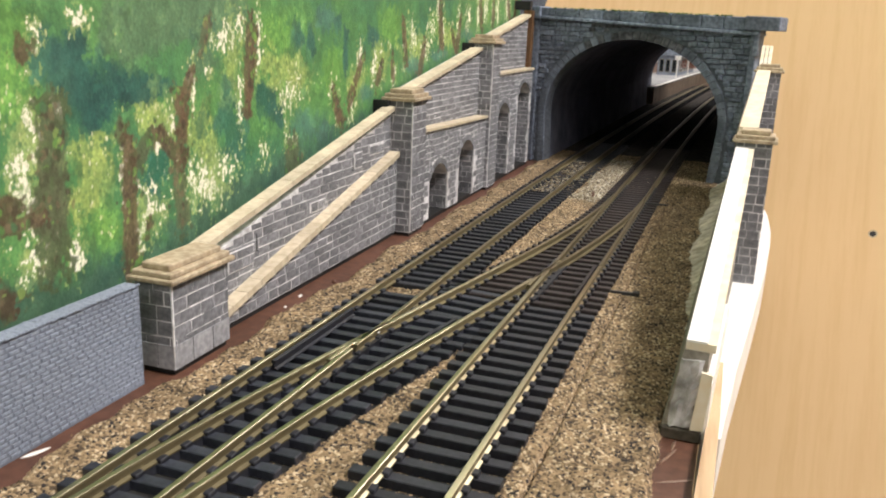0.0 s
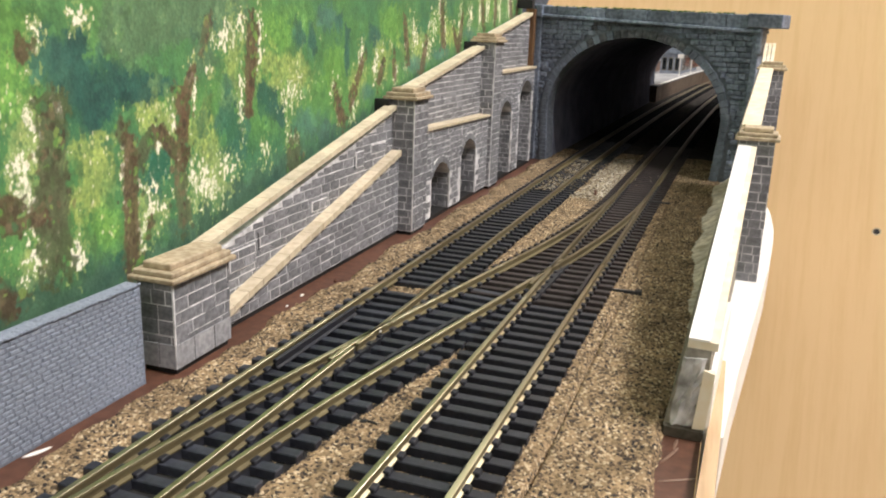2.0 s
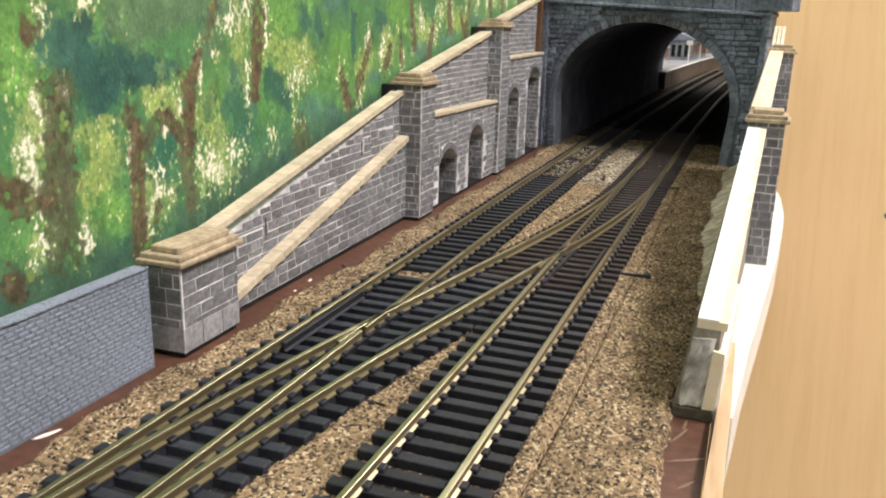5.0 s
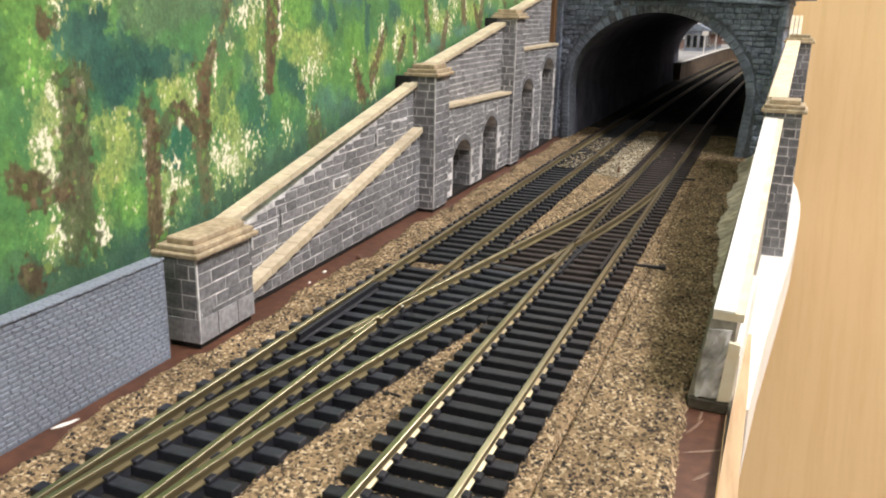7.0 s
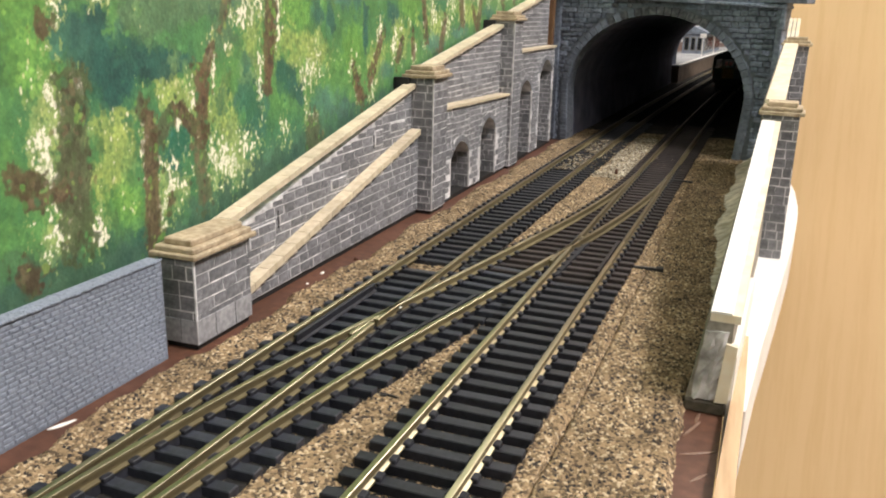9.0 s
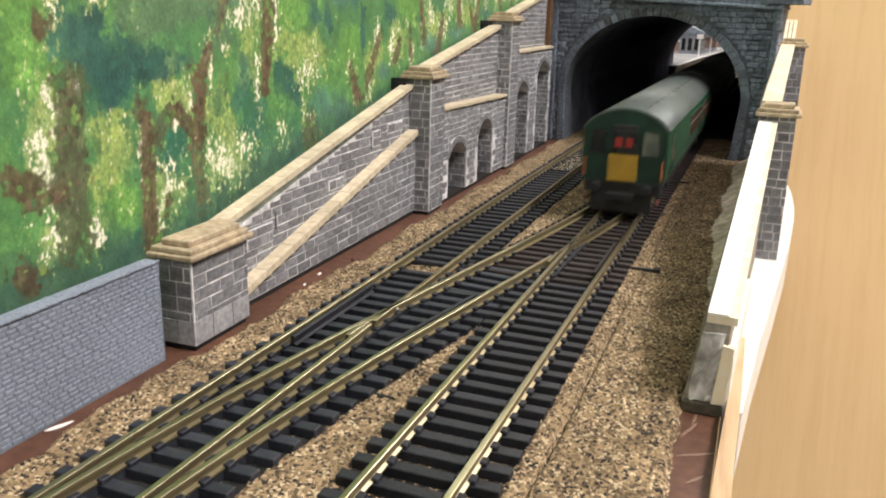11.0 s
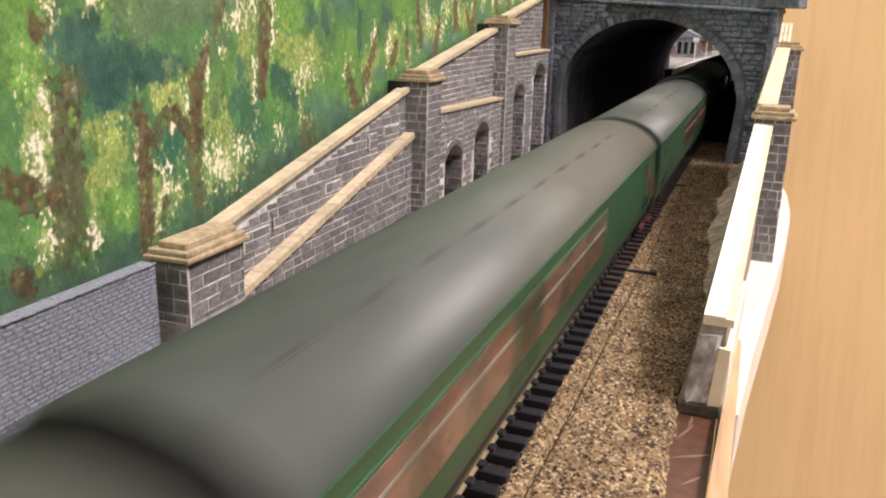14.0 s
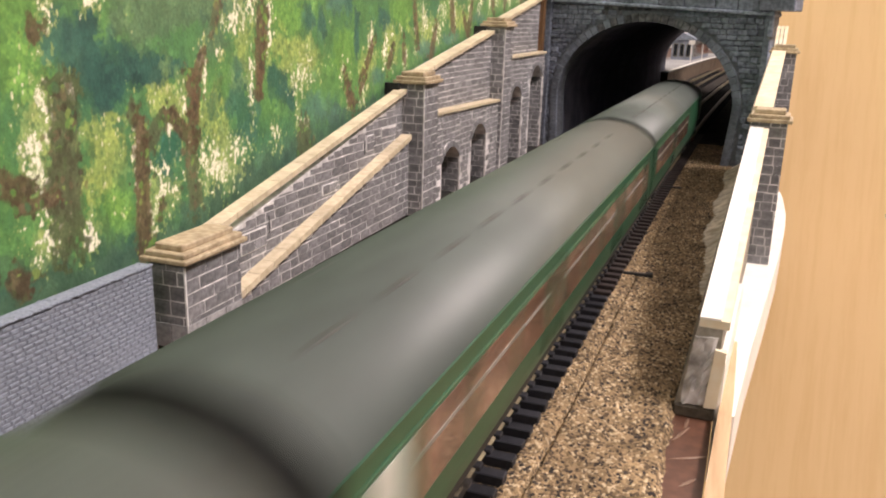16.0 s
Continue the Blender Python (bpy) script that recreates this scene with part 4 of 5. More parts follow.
def left_wall():
    A = WALL_AT
    end = wall_pier("short grey stone end pier with buff stepped cap", -11, 0, 5, 30, -5, 18.4, A, 1, 90, 4.6, 4.0, 7.0)
    for u0, u1 in ((5.2, 12.6), (13.0, 21.6), (22.0, 29.8)):
        b = B(); box(b, -0.3, 0.12, u0, u1, -4.9, 1.7, 0.05)
        part("base_stone", b, M_BASE, end)
    for u0, u1 in ((-10.8, -5.4), (-5.1, -0.2)):
        b = B(); box(b, u0, u1, 4.88, 5.3, -4.9, 1.7, 0.05)
        part("base_stone", b, M_BASE, end)
    wall_pier("tall grey stone pier with buff stepped cap against the painted backdrop", -12, 0.6, 170.5, 188, -5, 52.6, A, 2, 60)
    wall_pier("tallest grey stone pier with buff stepped cap near the tunnel", -12, 0.8, 293, 311, -5, 76.0, A, 3, 40)

    w = thing("retaining_wall", "grey coursed stone ramp retaining wall with cream sloping copings", "retaining wall", "retaining walls", at=A)
    up = lambda s: 15.5 + (s - 30) * (46.2 - 15.5) / 138
    low = lambda s: -3.5 + (s - 30) * (27.5 + 3.5) / 138
    b = B()
    prism(b, [(30.2, -6.4), (170.3, -6.4), (170.3, up(170)), (30.2, up(30))], "x", -15, -9.4)
    part("upper_core", b, M_MORTAR, w, "pale mortar behind the stones")
    b = B()
    prism(b, [(33, -4.6), (170.3, -4.6), (170.3, low(170)), (33, low(33))], "x", -9.4, -6.2)
    part("lower_core", b, M_MORTAR, w, "pale mortar behind the stones")
    # black strip standing for the shadow under the wall
    b = B(); prism(b, [(31, -6.5), (170.3, -6.5), (170.3, -4.6), (31, -4.6)], "x", -9.4, -6.8)
    part("shadow_gap", b, M_BLACK, w)
    ups = [q for q in courses(up, 30.2, 170.3, -5, 3.1, 7.6, 21) if q[1] + q[3] > low(q[0] + q[2]) - 1]
    stone_faces(w, ups, "x", -9.5, 0.2, 110)
    stone_faces(w, courses(low, 31, 170.3, -4.6, 3.1, 7.0, 22), "x", -6.3, 0.2, 130)
    sloped_coping(w, -12.4, -7.2, 24, 20.6, 169.5, 50.4, 1.9, 8.2, M_CREAM)
    sloped_coping(w, -9.3, -4.6, 31, -0.5, 169.8, 31.2, 2.3, 8.2, M_CREAM)
    b = B()
    for y0, y1, z0, z1 in ((60.3, 60.65, 12.5, 18.2), (131.8, 132.1, 27.5, 33)):
        box(b, -9.5, -9.2, y0, y1, z0, z1)
    part("repair_gap", b, M_BLACK, w, "dark gaps between card sections")
    # card repair patches: a pale edge round two or three stones
    for y0, y1, z0, z1 in ((44.0, 58.6, 9.0, 15.6), (133.0, 140.5, 28.2, 34.6), (147.5, 163.0, 31.6, 36.2), (96.0, 108.0, 17.6, 21.4)):
        b = B(); box(b, -9.5, -9.1, y0, y1, z0, z1, 0.1)
        patch = part("repair_patch", b, M_MORTAR, w, "raised card patch with worn white edges")
        st = courses(lambda q, top=z1 - 0.3: top, y0 + 0.3, y1 - 0.3, z0 + 0.3, 3.3, 6.0, int(y0))
        tagged(part("patch_stone", stones_mesh(st, "x", -9.2, 0.27), M_STONE, patch), kind="stuff")

    def arcade(label, s0, s1, ledge0, ledge1, cope0, cope1, arches, seed, singles):
        w = thing("arcade_wall", label, "retaining wall", "retaining walls", at=A)
        up = lambda s: cope0[1] - 1.8 + (s - cope0[0]) * (cope1[1] - cope0[1]) / (cope1[0] - cope0[0])
        led = lambda s: ledge0 + (s - s0) * (ledge1 - ledge0) / (s1 - s0)
        b = B()
        prism(b, [(s0, -6.4), (s1, -6.4), (s1, up(s1)), (s0, up(s0))], "x", -15, -11.2)
        part("back_core", b, M_MORTAR, w, "pale mortar behind the stones")
        b = B()
        prism(b, [(s0, ledge0 - 6), (s1, ledge1 - 6), (s1, up(s1)), (s0, up(s0))], "x", -11.2, -7.0)
        part("upper_core", b, M_MORTAR, w, "pale mortar behind the stones")
        # front leaf with the arched recesses cut right through it
        out = [(s0, -4.6)]
        for a, c, spring, rise in arches:
            out += [(a, -4.6), (a, spring)]
            for i in range(1, 10):
                t = i / 10
                out.append((a + (c - a) * t, spring + rise * math.sin(math.pi * t) ** 0.75))
            out += [(c, spring), (c, -4.6)]
        out += [(s1, -4.6), (s1, ledge1), (s0, ledge0)]
        b = B()
        fs = prism(b, out, "x", -11.2, -1.4)
        bmesh.ops.triangulate(b, faces=[f for f in fs if len(f.verts) > 4])
        part("front_leaf", b, M_MORTAR, w, "stone front with arched recesses")

        def trim(q):
            """Keep a stone clear of the arch rings."""
            ss, z, ww, h = q
            for a, c, spring, rise in arches:
                if ss + ww <= a - 1.2 or ss >= c + 1.2:
                    continue
                if a - 0.2 < ss + ww / 2 < c + 0.2 and z < spring:
                    return None
                crown = 0.0
                for k in range(5):
                    t = (ss + ww * k / 4 - a) / (c - a)
                    if 0 <= t <= 1:
                        crown = max(crown, spring + (rise + 2.9) * math.sin(math.pi * t) ** 0.75 + 0.2)
                if z < crown and crown > spring:
                    if z + h - crown < 0.8:
                        return None
                    h, z = z + h - crown, crown
            return (ss, z, ww, h)
        stones = []
        edges = [s0] + [e for a, c, _, _ in arches for e in (a, c)] + [s1]
        for i, (a, c) in enumerate(zip(edges, edges[1:])):
            stones += [q for q in map(trim, courses(led, a, c, -4.5, 2.9, 6.4 if i % 2 == 0 else 3.6, seed + i)) if q]
        stone_faces(w, stones, "x", -1.5, 0.2, singles)
        stone_faces(w, [q for q in courses(up, s0, s1, -5, 2.8, 8.0, seed + 30) if q[1] > min(ledge0, ledge1) - 3], "x", -7.1, 0.2, singles // 2)
        rec = []
        for a, c, spring, rise in arches:
            rec += courses(lambda s: spring + rise - 1, a, c, -4.5, 3.0, 4.6, seed + 50)
        stone_faces(w, rec, "x", -11.3, 0.2, 0)
        for a, c, spring, rise in arches:
            stone_faces(w, courses(lambda s: spring, -11, -1.6, -4.5, 3.0, 4.6, seed + 60), "y", c + 0.1, -0.3, 0)
            n = 9
            for i in range(n):
                t0, t1 = i / n + 0.008, (i + 1) / n - 0.008
                f = lambda t, d: (a + (c - a) * t + d * (2 * t - 1) * 1.1, spring + (rise + d) * math.sin(math.pi * t) ** 0.75 + 0.2)
                b = B()
                prism(b, [f(t0, 0.1), f(t1, 0.1), f(t1, 2.9), f(t0, 2.9)], "x", -1.5, -1.0)
                part("voussoir", b, M_STONE_PIECE, w)
            # shadow at the foot of the recess, made as a black strip
            b = B(); prism(b, [(a, -6.5), (c, -6.5), (c, -4.5), (a, -4.5)], "x", -11.2, -6)
            part("shadow_gap", b, M_BLACK, w)
            b = B(); box(b, -1.7, -0.95, c - 0.12, c + 0.55, -4.5, spring)
            part("arris_strip", b, M_MORTAR, w, "white worn corner edge")
        b = B()
        prism(b, [(s0, ledge0), (s1, ledge1), (s1, ledge1 + 1.4), (s0, ledge0 + 1.4)], "x", -7.4, -0.4)
        part("ledge", b, M_CREAM, w, "cream string course")
        # black strip for the shadow along the wall's foot
        b = B(); prism(b, [(s0, -6.5), (s1, -6.5), (s1, -4.6), (s0, -4.6)], "x", -11, -2.2)
        part("shadow_strip", b, M_BLACK, w)
        sloped_coping(w, -11.6, -5.2, *cope0, *cope1, 1.9, 13, M_CREAM)

    arcade("grey stone arcaded wall with two recesses and cream coping", 188.2, 292.8, 37.5, 35.2, (184, 57.0), (292.5, 74.2), ((200, 226, 13.5, 6.5), (245, 270, 19.5, 7.0)), 31, 130)
    arcade("tall grey stone arcaded wall with two high recesses beside the tunnel", 311.2, 404, 58.0, 58.4, (306, 79.0), (405, 95.0), ((318, 345, 33.5, 7.5), (366, 398, 43.0, 8.0)), 41, 110)

    g = thing("brick_boundary_wall", "low grey-blue moulded brick wall in front of the painted trees", "wall", at=A)
    b = B(); box(b, -8.4, -4.3, -200, -1.9, -6.6, 19.4)
    part("core", b, M_GREYJOINT, g, "grey-blue moulded core")
    b = B(); box(b, -8.5, -4.0, -200, -1.8, 19.4, 20.0, 0.35)
    part("coping", b, M_GREYWALL, g)
    b = B()
    r = random.Random(6)
    for _ in range(420):
        rr = r.uniform(0.2, 0.5)
        bmesh.ops.create_icosphere(b, subdivisions=1, radius=rr, matrix=Matrix.Translation((r.choice((-4.1, -4.3, r.uniform(-8, -4.2))), r.uniform(-60, -2), 20.0 - rr * r.uniform(0.1, 0.8))) @ Matrix.Diagonal((1.0, 1.5, 0.8, 1)))
    tagged(part("mould_flash", b, M_GREYWALL, g, "ragged moulded crumbs along the top edge"), kind="stuff")
    bricks = B()
    r = random.Random(5)
    z, k = -6.2, 0
    while z < 19.0:
        e0 = -130 - (1.35 if k % 2 else 0)
        while e0 < -2.2:
            e = min(e0 + 2.7 * r.uniform(0.9, 1.08), -1.9)
            if e - e0 > 0.6:
                d = r.uniform(0.08, 0.22)
                lo, hi = z + 0.03 + r.uniform(-0.02, 0.05), z + 1.06 + r.uniform(-0.05, 0.03)
                a0, a1 = e0 + 0.05, e - 0.05
                back = [bricks.verts.new((-4.4, y, q)) for y, q in ((a0, lo), (a1, lo), (a1, hi), (a0, hi))]
                face = [bricks.verts.new((-4.3 + d * r.uniform(0.7, 1.1), y, q)) for y, q in ((a0 + 0.3, lo + 0.22), (a1 - 0.3, lo + 0.22), (a1 - 0.3, hi - 0.2), (a0 + 0.3, hi - 0.2))]
                bricks.faces.new(face)
                for i in range(4):
                    j = (i + 1) % 4
                    bricks.faces.new((back[i], back[j], face[j], face[i]))
            e0 = e
        z += 1.1
        k += 1
    tagged(part("brickwork", bricks, M_GREYWALL, g), kind="stuff")

    p = thing("timber_post", "brown stained timber strip beside the tunnel portal", "post", at=A)
    b = B(); box(b, -10.5, -4.5, 405.5, 412, -6.6, 97.5, 0.3)
    part("strip", b, M_BROWNWOOD, p)
    b = B(); box(b, -16.6, -6.0, 404.6, 411, 97.6, 103.5, 0.3)
    part("head_block", b, M_BLACK, p, "black painted block at the head")


RIGHT_AT = mm_pose(45.6, 24, 0, rz=-2.14)


def right_wall():
    A = RIGHT_AT
    w = thing("retaining_wall", "retaining wall section seen from behind, bare white card coping and grey inner face", "retaining wall", "retaining walls", at=A)
    top = lambda s: 15.6 + s * 27.5 / 139
    b = B()
    # battered inner face
    for s0, s1 in ((0.0, 139.5),):
        vs = [b.verts.new(q) for q in ((-4.2, s0, -6.5), (4.6, s0, -6.5), (4.8, s0, top(s0)), (-0.6, s0, top(s0)), (-7.6, s1, -6.5), (4.6, s1, -6.5), (4.8, s1, top(s1)), (-0.6, s1, top(s1)))]
        for f in ((0, 1, 2, 3), (7, 6, 5, 4), (0, 4, 5, 1), (1, 5, 6, 2), (2, 6, 7, 3), (3, 7, 4, 0)):
            b.faces.new([vs[i] for i in f])
    part("core", b, M_INNER, w, "grey weathered inner face")
    b = B()
    prism(b, [(0, top(0)), (139, top(139)), (139, top(139) + 1.9), (0, top(0) + 1.9)], "x", -0.4, 6.1)
    part("coping", b, M_WHITE_COPE, w, "bright bare white card coping")
    b = B()
    prism(b, [(-0.2, top(0) + 1.9), (138, top(138) + 1.9), (138, top(138) + 2.4), (-0.2, top(0) + 2.4)], "x", -0.4, 4.2)
    part("coping_strip", b, M_WHITE, w, "raised white card strip along the coping")
    b = B()
    r = random.Random(15)
    grid = [[b.verts.new((-2.6 + 5.0 * i / 6 + 0.16 * j + r.uniform(-0.25, 0.25), -0.35 - r.uniform(0, 0.7) * (0 < i < 6), -3.2 + 16.6 * j / 10 + r.uniform(-0.3, 0.3))) for i in range(7)] for j in range(11)]
    for g0, g1 in zip(grid, grid[1:]):
        for i in range(6):
            b.faces.new((g0[i], g0[i + 1], g1[i + 1], g1[i]))
    ext = bmesh.ops.extrude_face_region(b, geom=list(b.faces))
    bmesh.ops.translate(b, vec=(0, 0.9, 0), verts=[v for v in ext["geom"] if isinstance(v, bmesh.types.BMVert)])
    bmesh.ops.recalc_face_normals(b, faces=b.faces)
    part("end_filler", b, M_GREYGLUE, w, "smeared grey filler on the sawn end")
    b = B(); box(b, -3.9, 5.2, -1.0, 3.0, -6.6, -3.6, 0.4)
    part("end_foot", b, M_DARKWOOD, w)
    b = B()
    prism(b, [(1, -6.4), (70, -6.4), (70, 6), (40, 8.5), (1, 7.5)], "x", 4.8, 6.2)
    part("outer_card", b, M_WHITE, w, "white card glued behind the wall")
    b = B(); prism(b, [(2.6, -3.4), (5.4, -3.2), (6.2, 10.6), (3.7, 11.0)], "y", -1.1, 0.9)
    part("end_card", b, M_WHITE_COPE, w, "white card end piece")

    def rear_pier(label, s0, s1, x0, x1, z1, seed, singles):
        p = thing("wall_pier", label, "pier", "retaining wall piers", at=A)
        b = B(); box(b, x0 + 0.15, x1 - 0.15, s0 + 0.15, s1 - 0.15, -6.5, z1)
        part("core", b, M_MORTAR, p, "pale mortar core")
        stone_faces(p, courses(lambda s: z1, x0, x1, -6.3, 3.5, 5.0, seed), "y", s0 + 0.2, -0.2, singles)
        stone_faces(p, courses(lambda s: z1, s0, s1, -6.3, 3.5, 5.0, seed + 1), "x", x1 - 0.2, 0.2, 0)
        cap(p, x0, x1, s0, s1, z1, 4.6, 1.5)
    rear_pier("grey stone pier with buff cap, rising behind the white coping", 139.6, 152.5, -0.4, 12.2, 47.0, 71, 60)
    rear_pier("far grey stone pier with buff cap beside the tunnel portal", 309, 322, -0.8, 11.8, 66.6, 75, 30)

    u = thing("retaining_wall", "upper retaining wall section with bare white card coping between two piers", "retaining wall", "retaining walls", at=A)
    t2 = lambda s: 49.5 + (s - 152) * 16.8 / 157
    b = B(); prism(b, [(152.6, -6.5), (308.8, -6.5), (308.8, t2(309)), (152.6, t2(152.6))], "x", -1.4, 4.6)
    part("core", b, M_INNER, u, "grey weathered inner face")
    stone_faces(u, courses(t2, 152.6, 308.8, -6, 3.4, 5.4, 81), "x", 4.5, 0.2, 0)
    b = B(); prism(b, [(152.7, t2(152.7)), (308.6, t2(308.6)), (308.6, t2(308.6) + 1.8), (152.7, t2(152.7) + 1.8)], "x", -0.6, 6.2)
    part("coping", b, M_WHITE_COPE, u, "bright bare white card coping")
    v = thing("retaining_wall", "short topmost retaining wall section with stripped card coping", "retaining wall", "retaining walls", at=A)
    t3 = lambda s: 69.0 + (s - 322) * 17.0 / 26
    b = B(); prism(b, [(322.2, -6.5), (338, -6.5), (338, t3(338)), (322.2, t3(322))], "x", -0.8, 4.8)
    part("core", b, M_DARKWOOD, v)
    for i in range(3):
        b = B(); prism(b, [(322.2, t3(322.2)), (338, t3(338)), (338, t3(338) + 1.4), (322.2, t3(322.2) + 1.4)], "x", -0.4 + i * 2.1, 1.3 + i * 2.1)
        part("coping_strip", b, M_WHITE_COPE, v)

    b = B()
    edge = [(50.7, 27), (55.2, 27), (58, 70), (63.6, 135), (68, 190), (70.6, 235), (71.4, 262), (70.8, 300), (68.6, 330), (64, 352), (50.7, 356)]
    prism(b, edge, "z", -24, -6.2)
    tagged(part("plaster_base", b, M_WHITE), "white plastered shelf with a curved outer edge", "base", kind="structure")
    b = B(); prism(b, [(50.4, -420), (53.9, -420), (54.3, -5), (54.6, 30), (54.4, 68), (52.4, 68), (51.8, 30), (50.9, -5), (50.0, -110), (49.6, -170)], "z", -26, -3.0)
    tagged(part("edging_strip", b, M_STRIP), "pale softwood edging strip along the baseboard", "trim", kind="structure")
    # plaster bank at the foot of the inner face
    b = B()
    r = random.Random(9)
    rings = []
    for i in range(40):
        y = 95 + i * 7.2
        k = min(1, i / 14)
        x0 = 41.6 + (y - 24) * 0.014
        wdt = (2.5 + 6 * k) * (1 + 0.2 * math.sin(i * 0.6))
        h = (1 + 5 * k) * (1 + 0.12 * math.sin(i * 0.9 + 1))
        rings.append([b.verts.new((x0 + 2 - t * (wdt + 2) + r.uniform(-0.3, 0.3), y, -5.2 + h * (1 - t) ** 1.4 + r.uniform(-0.2, 0.3))) for t in (0, 0.25, 0.5, 0.75, 1)])
    for r0, r1 in zip(rings, rings[1:]):
        for i in range(4):
            b.faces.new((r0[i], r0[i + 1], r1[i + 1], r1[i]))
    tagged(part("plaster_bank", b, M_PLASTER, smooth=True), "rough pale plaster bank at the foot of the wall", "bank", kind="structure")


# ---------------------------------------------------------------- tunnel portal
ARCH_A, ARCH_B, SPRING, ARCH_C = 62.3, 51.0, 30.0, -0.6


def arch_point(t, grow=0.0):
    """t from 0 (left foot) to 1 (right foot) round the opening; grow: mm outwards."""
    n_leg = 0.2
    if t < n_leg:
        k = t / n_leg
        return (ARCH_C - (60.6 + 1.7 * k) - grow, -6.5 + (SPRING + 6.5) * k)
    if t > 1 - n_leg:
        k = (1 - t) / n_leg
        return (ARCH_C + 58.8 + 3.5 * k + grow, -6.5 + (SPRING + 6.5) * k)
    a = math.pi * (1 - (t - n_leg) / (1 - 2 * n_leg))
    return (ARCH_C + (ARCH_A + grow) * math.cos(a), SPRING + (ARCH_B + grow) * math.sin(a))


def portal():
    p = thing("tunnel_portal", "slate-blue moulded stone tunnel portal with a wide arch", "tunnel portal", at=PORTAL_AT)
    n = 48
    ring = [arch_point(i / n) for i in range(n + 1)]

    def top(u):
        return 93.5 - (u + 76) * 0.045

    L, R = -76.0, 79.0
    outline = [(L, -6.5)] + ring + [(R, -6.5), (R, top(R)), (L, top(L))]
    b = B()
    fs = prism(b, outline, "y", 0.0, 8.0)
    bmesh.ops.triangulate(b, faces=[f for f in fs if len(f.verts) > 4])
    part("front_wall", b, M_PORTAL_BACK, p, "dark recessed joints of the portal")
    # ring of voussoirs
    k = 66
    ring_r = random.Random(8)
    for i in range(k):
        t0, t1 = i / k + 0.0006, (i + 1) / k - 0.0006
        q = [arch_point(t0, 0.0), arch_point(t1, 0.0), arch_point(t1, 5.0 + 0.4 * (i % 2)), arch_point(t0, 5.0 + 0.4 * (i % 2))]
        b = B()
        fs = prism(b, q, "y", -1.3 - 0.1 * (i % 3), 0.3)
        for v in b.verts:
            v.co += Vector((ring_r.uniform(-0.12, 0.12), 0, ring_r.uniform(-0.12, 0.12)))
        bmesh.ops.bevel(b, geom=list(b.edges), offset=0.3, segments=2, affect="EDGES", profile=0.5)
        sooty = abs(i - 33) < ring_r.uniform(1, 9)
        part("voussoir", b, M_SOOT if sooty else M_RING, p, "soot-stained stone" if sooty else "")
    r = random.Random(33)
    z = -6.0
    while z < 93:
        h = r.uniform(2.6, 3.9)
        u = L + r.uniform(-4, 0)
        while u < R:
            wd = r.uniform(4.0, 9.0)
            a, c = max(u, L) + 0.1, min(u + wd, R) - 0.1
            u += wd
            if c - a < 1.6:
                continue
            t = min(z + h - 0.12, top(max(a, c)) - 0.2)
            if t - z < 1.2:
                continue

            def blocked(x, zz):
                if zz < SPRING:
                    return abs(x - ARCH_C) < 68.0
                return ((x - ARCH_C) / 68.0) ** 2 + ((zz - SPRING) / 56.7) ** 2 < 1
            corners = [blocked(x, zz) for x in (a, c) for zz in (z, t)]
            if all(corners):
                continue
            if any(corners):
                while a < c - 1.2 and (blocked(a, z) or blocked(a, t)):
                    a += 0.6
                while c > a + 1.2 and (blocked(c, z) or blocked(c, t)):
                    c -= 0.6
                if c - a < 1.8 or blocked(a, z) or blocked(c, z) or blocked((a + c) / 2, z):
                    continue
            d = r.uniform(0.5, 1.9)
            b = B()
            vs = box(b, a, c, -d, 0.2, z, t)
            for v in vs:
                v.co += Vector((r.uniform(-0.25, 0.25), r.uniform(-0.2, 0.2) if v.co.y < 0 else 0, r.uniform(-0.25, 0.25)))
            bmesh.ops.bevel(b, geom=list(b.edges), offset=0.8, segments=2, affect="EDGES", profile=0.5)
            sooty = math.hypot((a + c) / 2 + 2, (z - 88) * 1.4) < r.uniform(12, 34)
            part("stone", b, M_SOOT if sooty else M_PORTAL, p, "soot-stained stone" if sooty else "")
        z += h
    # pilaster strips, string course and parapet
    for u0, u1 in ((L - 0.6, L + 5.2), (R - 3.6, R + 0.6)):
        b = B(); box(b, u0, u1, -2.2, 8.4, -6.5, top(u0) + 0.2, 0.5)
        part("pilaster", b, M_PORTAL, p)
    crest = lambda u: 100.3 - (u + 76) * 0.025

    def band(name, u0, u1, lo, hi, y0, y1):
        b = B()
        fs = prism(b, [(u0, lo(u0)), (u1, lo(u1)), (u1, hi(u1)), (u0, hi(u0))], "y", y0, y1)
        bmesh.ops.bevel(b, geom=list({e for f in fs for e in f.edges}), offset=0.7, segments=2, affect="EDGES", profile=0.5)
        part(name, b, M_PORTAL, p)
    band("string_course", L - 2, R + 2, lambda u: top(u) - 0.6, lambda u: top(u) + 1.6, -3.8, 9.0)
    u = L - 2.0
    while u < R + 2:
        wd = r.uniform(12, 20)
        c = min(u + wd, R + 2)
        band("parapet_stone", u, c - 0.25, lambda q: top(q) + 1.6, crest, -2.4 - r.uniform(0, 0.4), 8.6)
        u = c
    for u0, u1 in ((L - 2.6, L + 6.5), (R - 7.5, R + 13)):
        band("parapet_block", u0, u1, lambda q: max(top(q) - 0.9, 89.0), lambda q: crest(q) + 0.7, -4.6, 10.0)
    b = B(); box(b, R - 1.6, R + 1.8, -3.4, 6.0, 74.0, 89.0, 0.6)
    part("corbel", b, M_PORTAL, p, "moulded bracket under the parapet end")
    b = B()
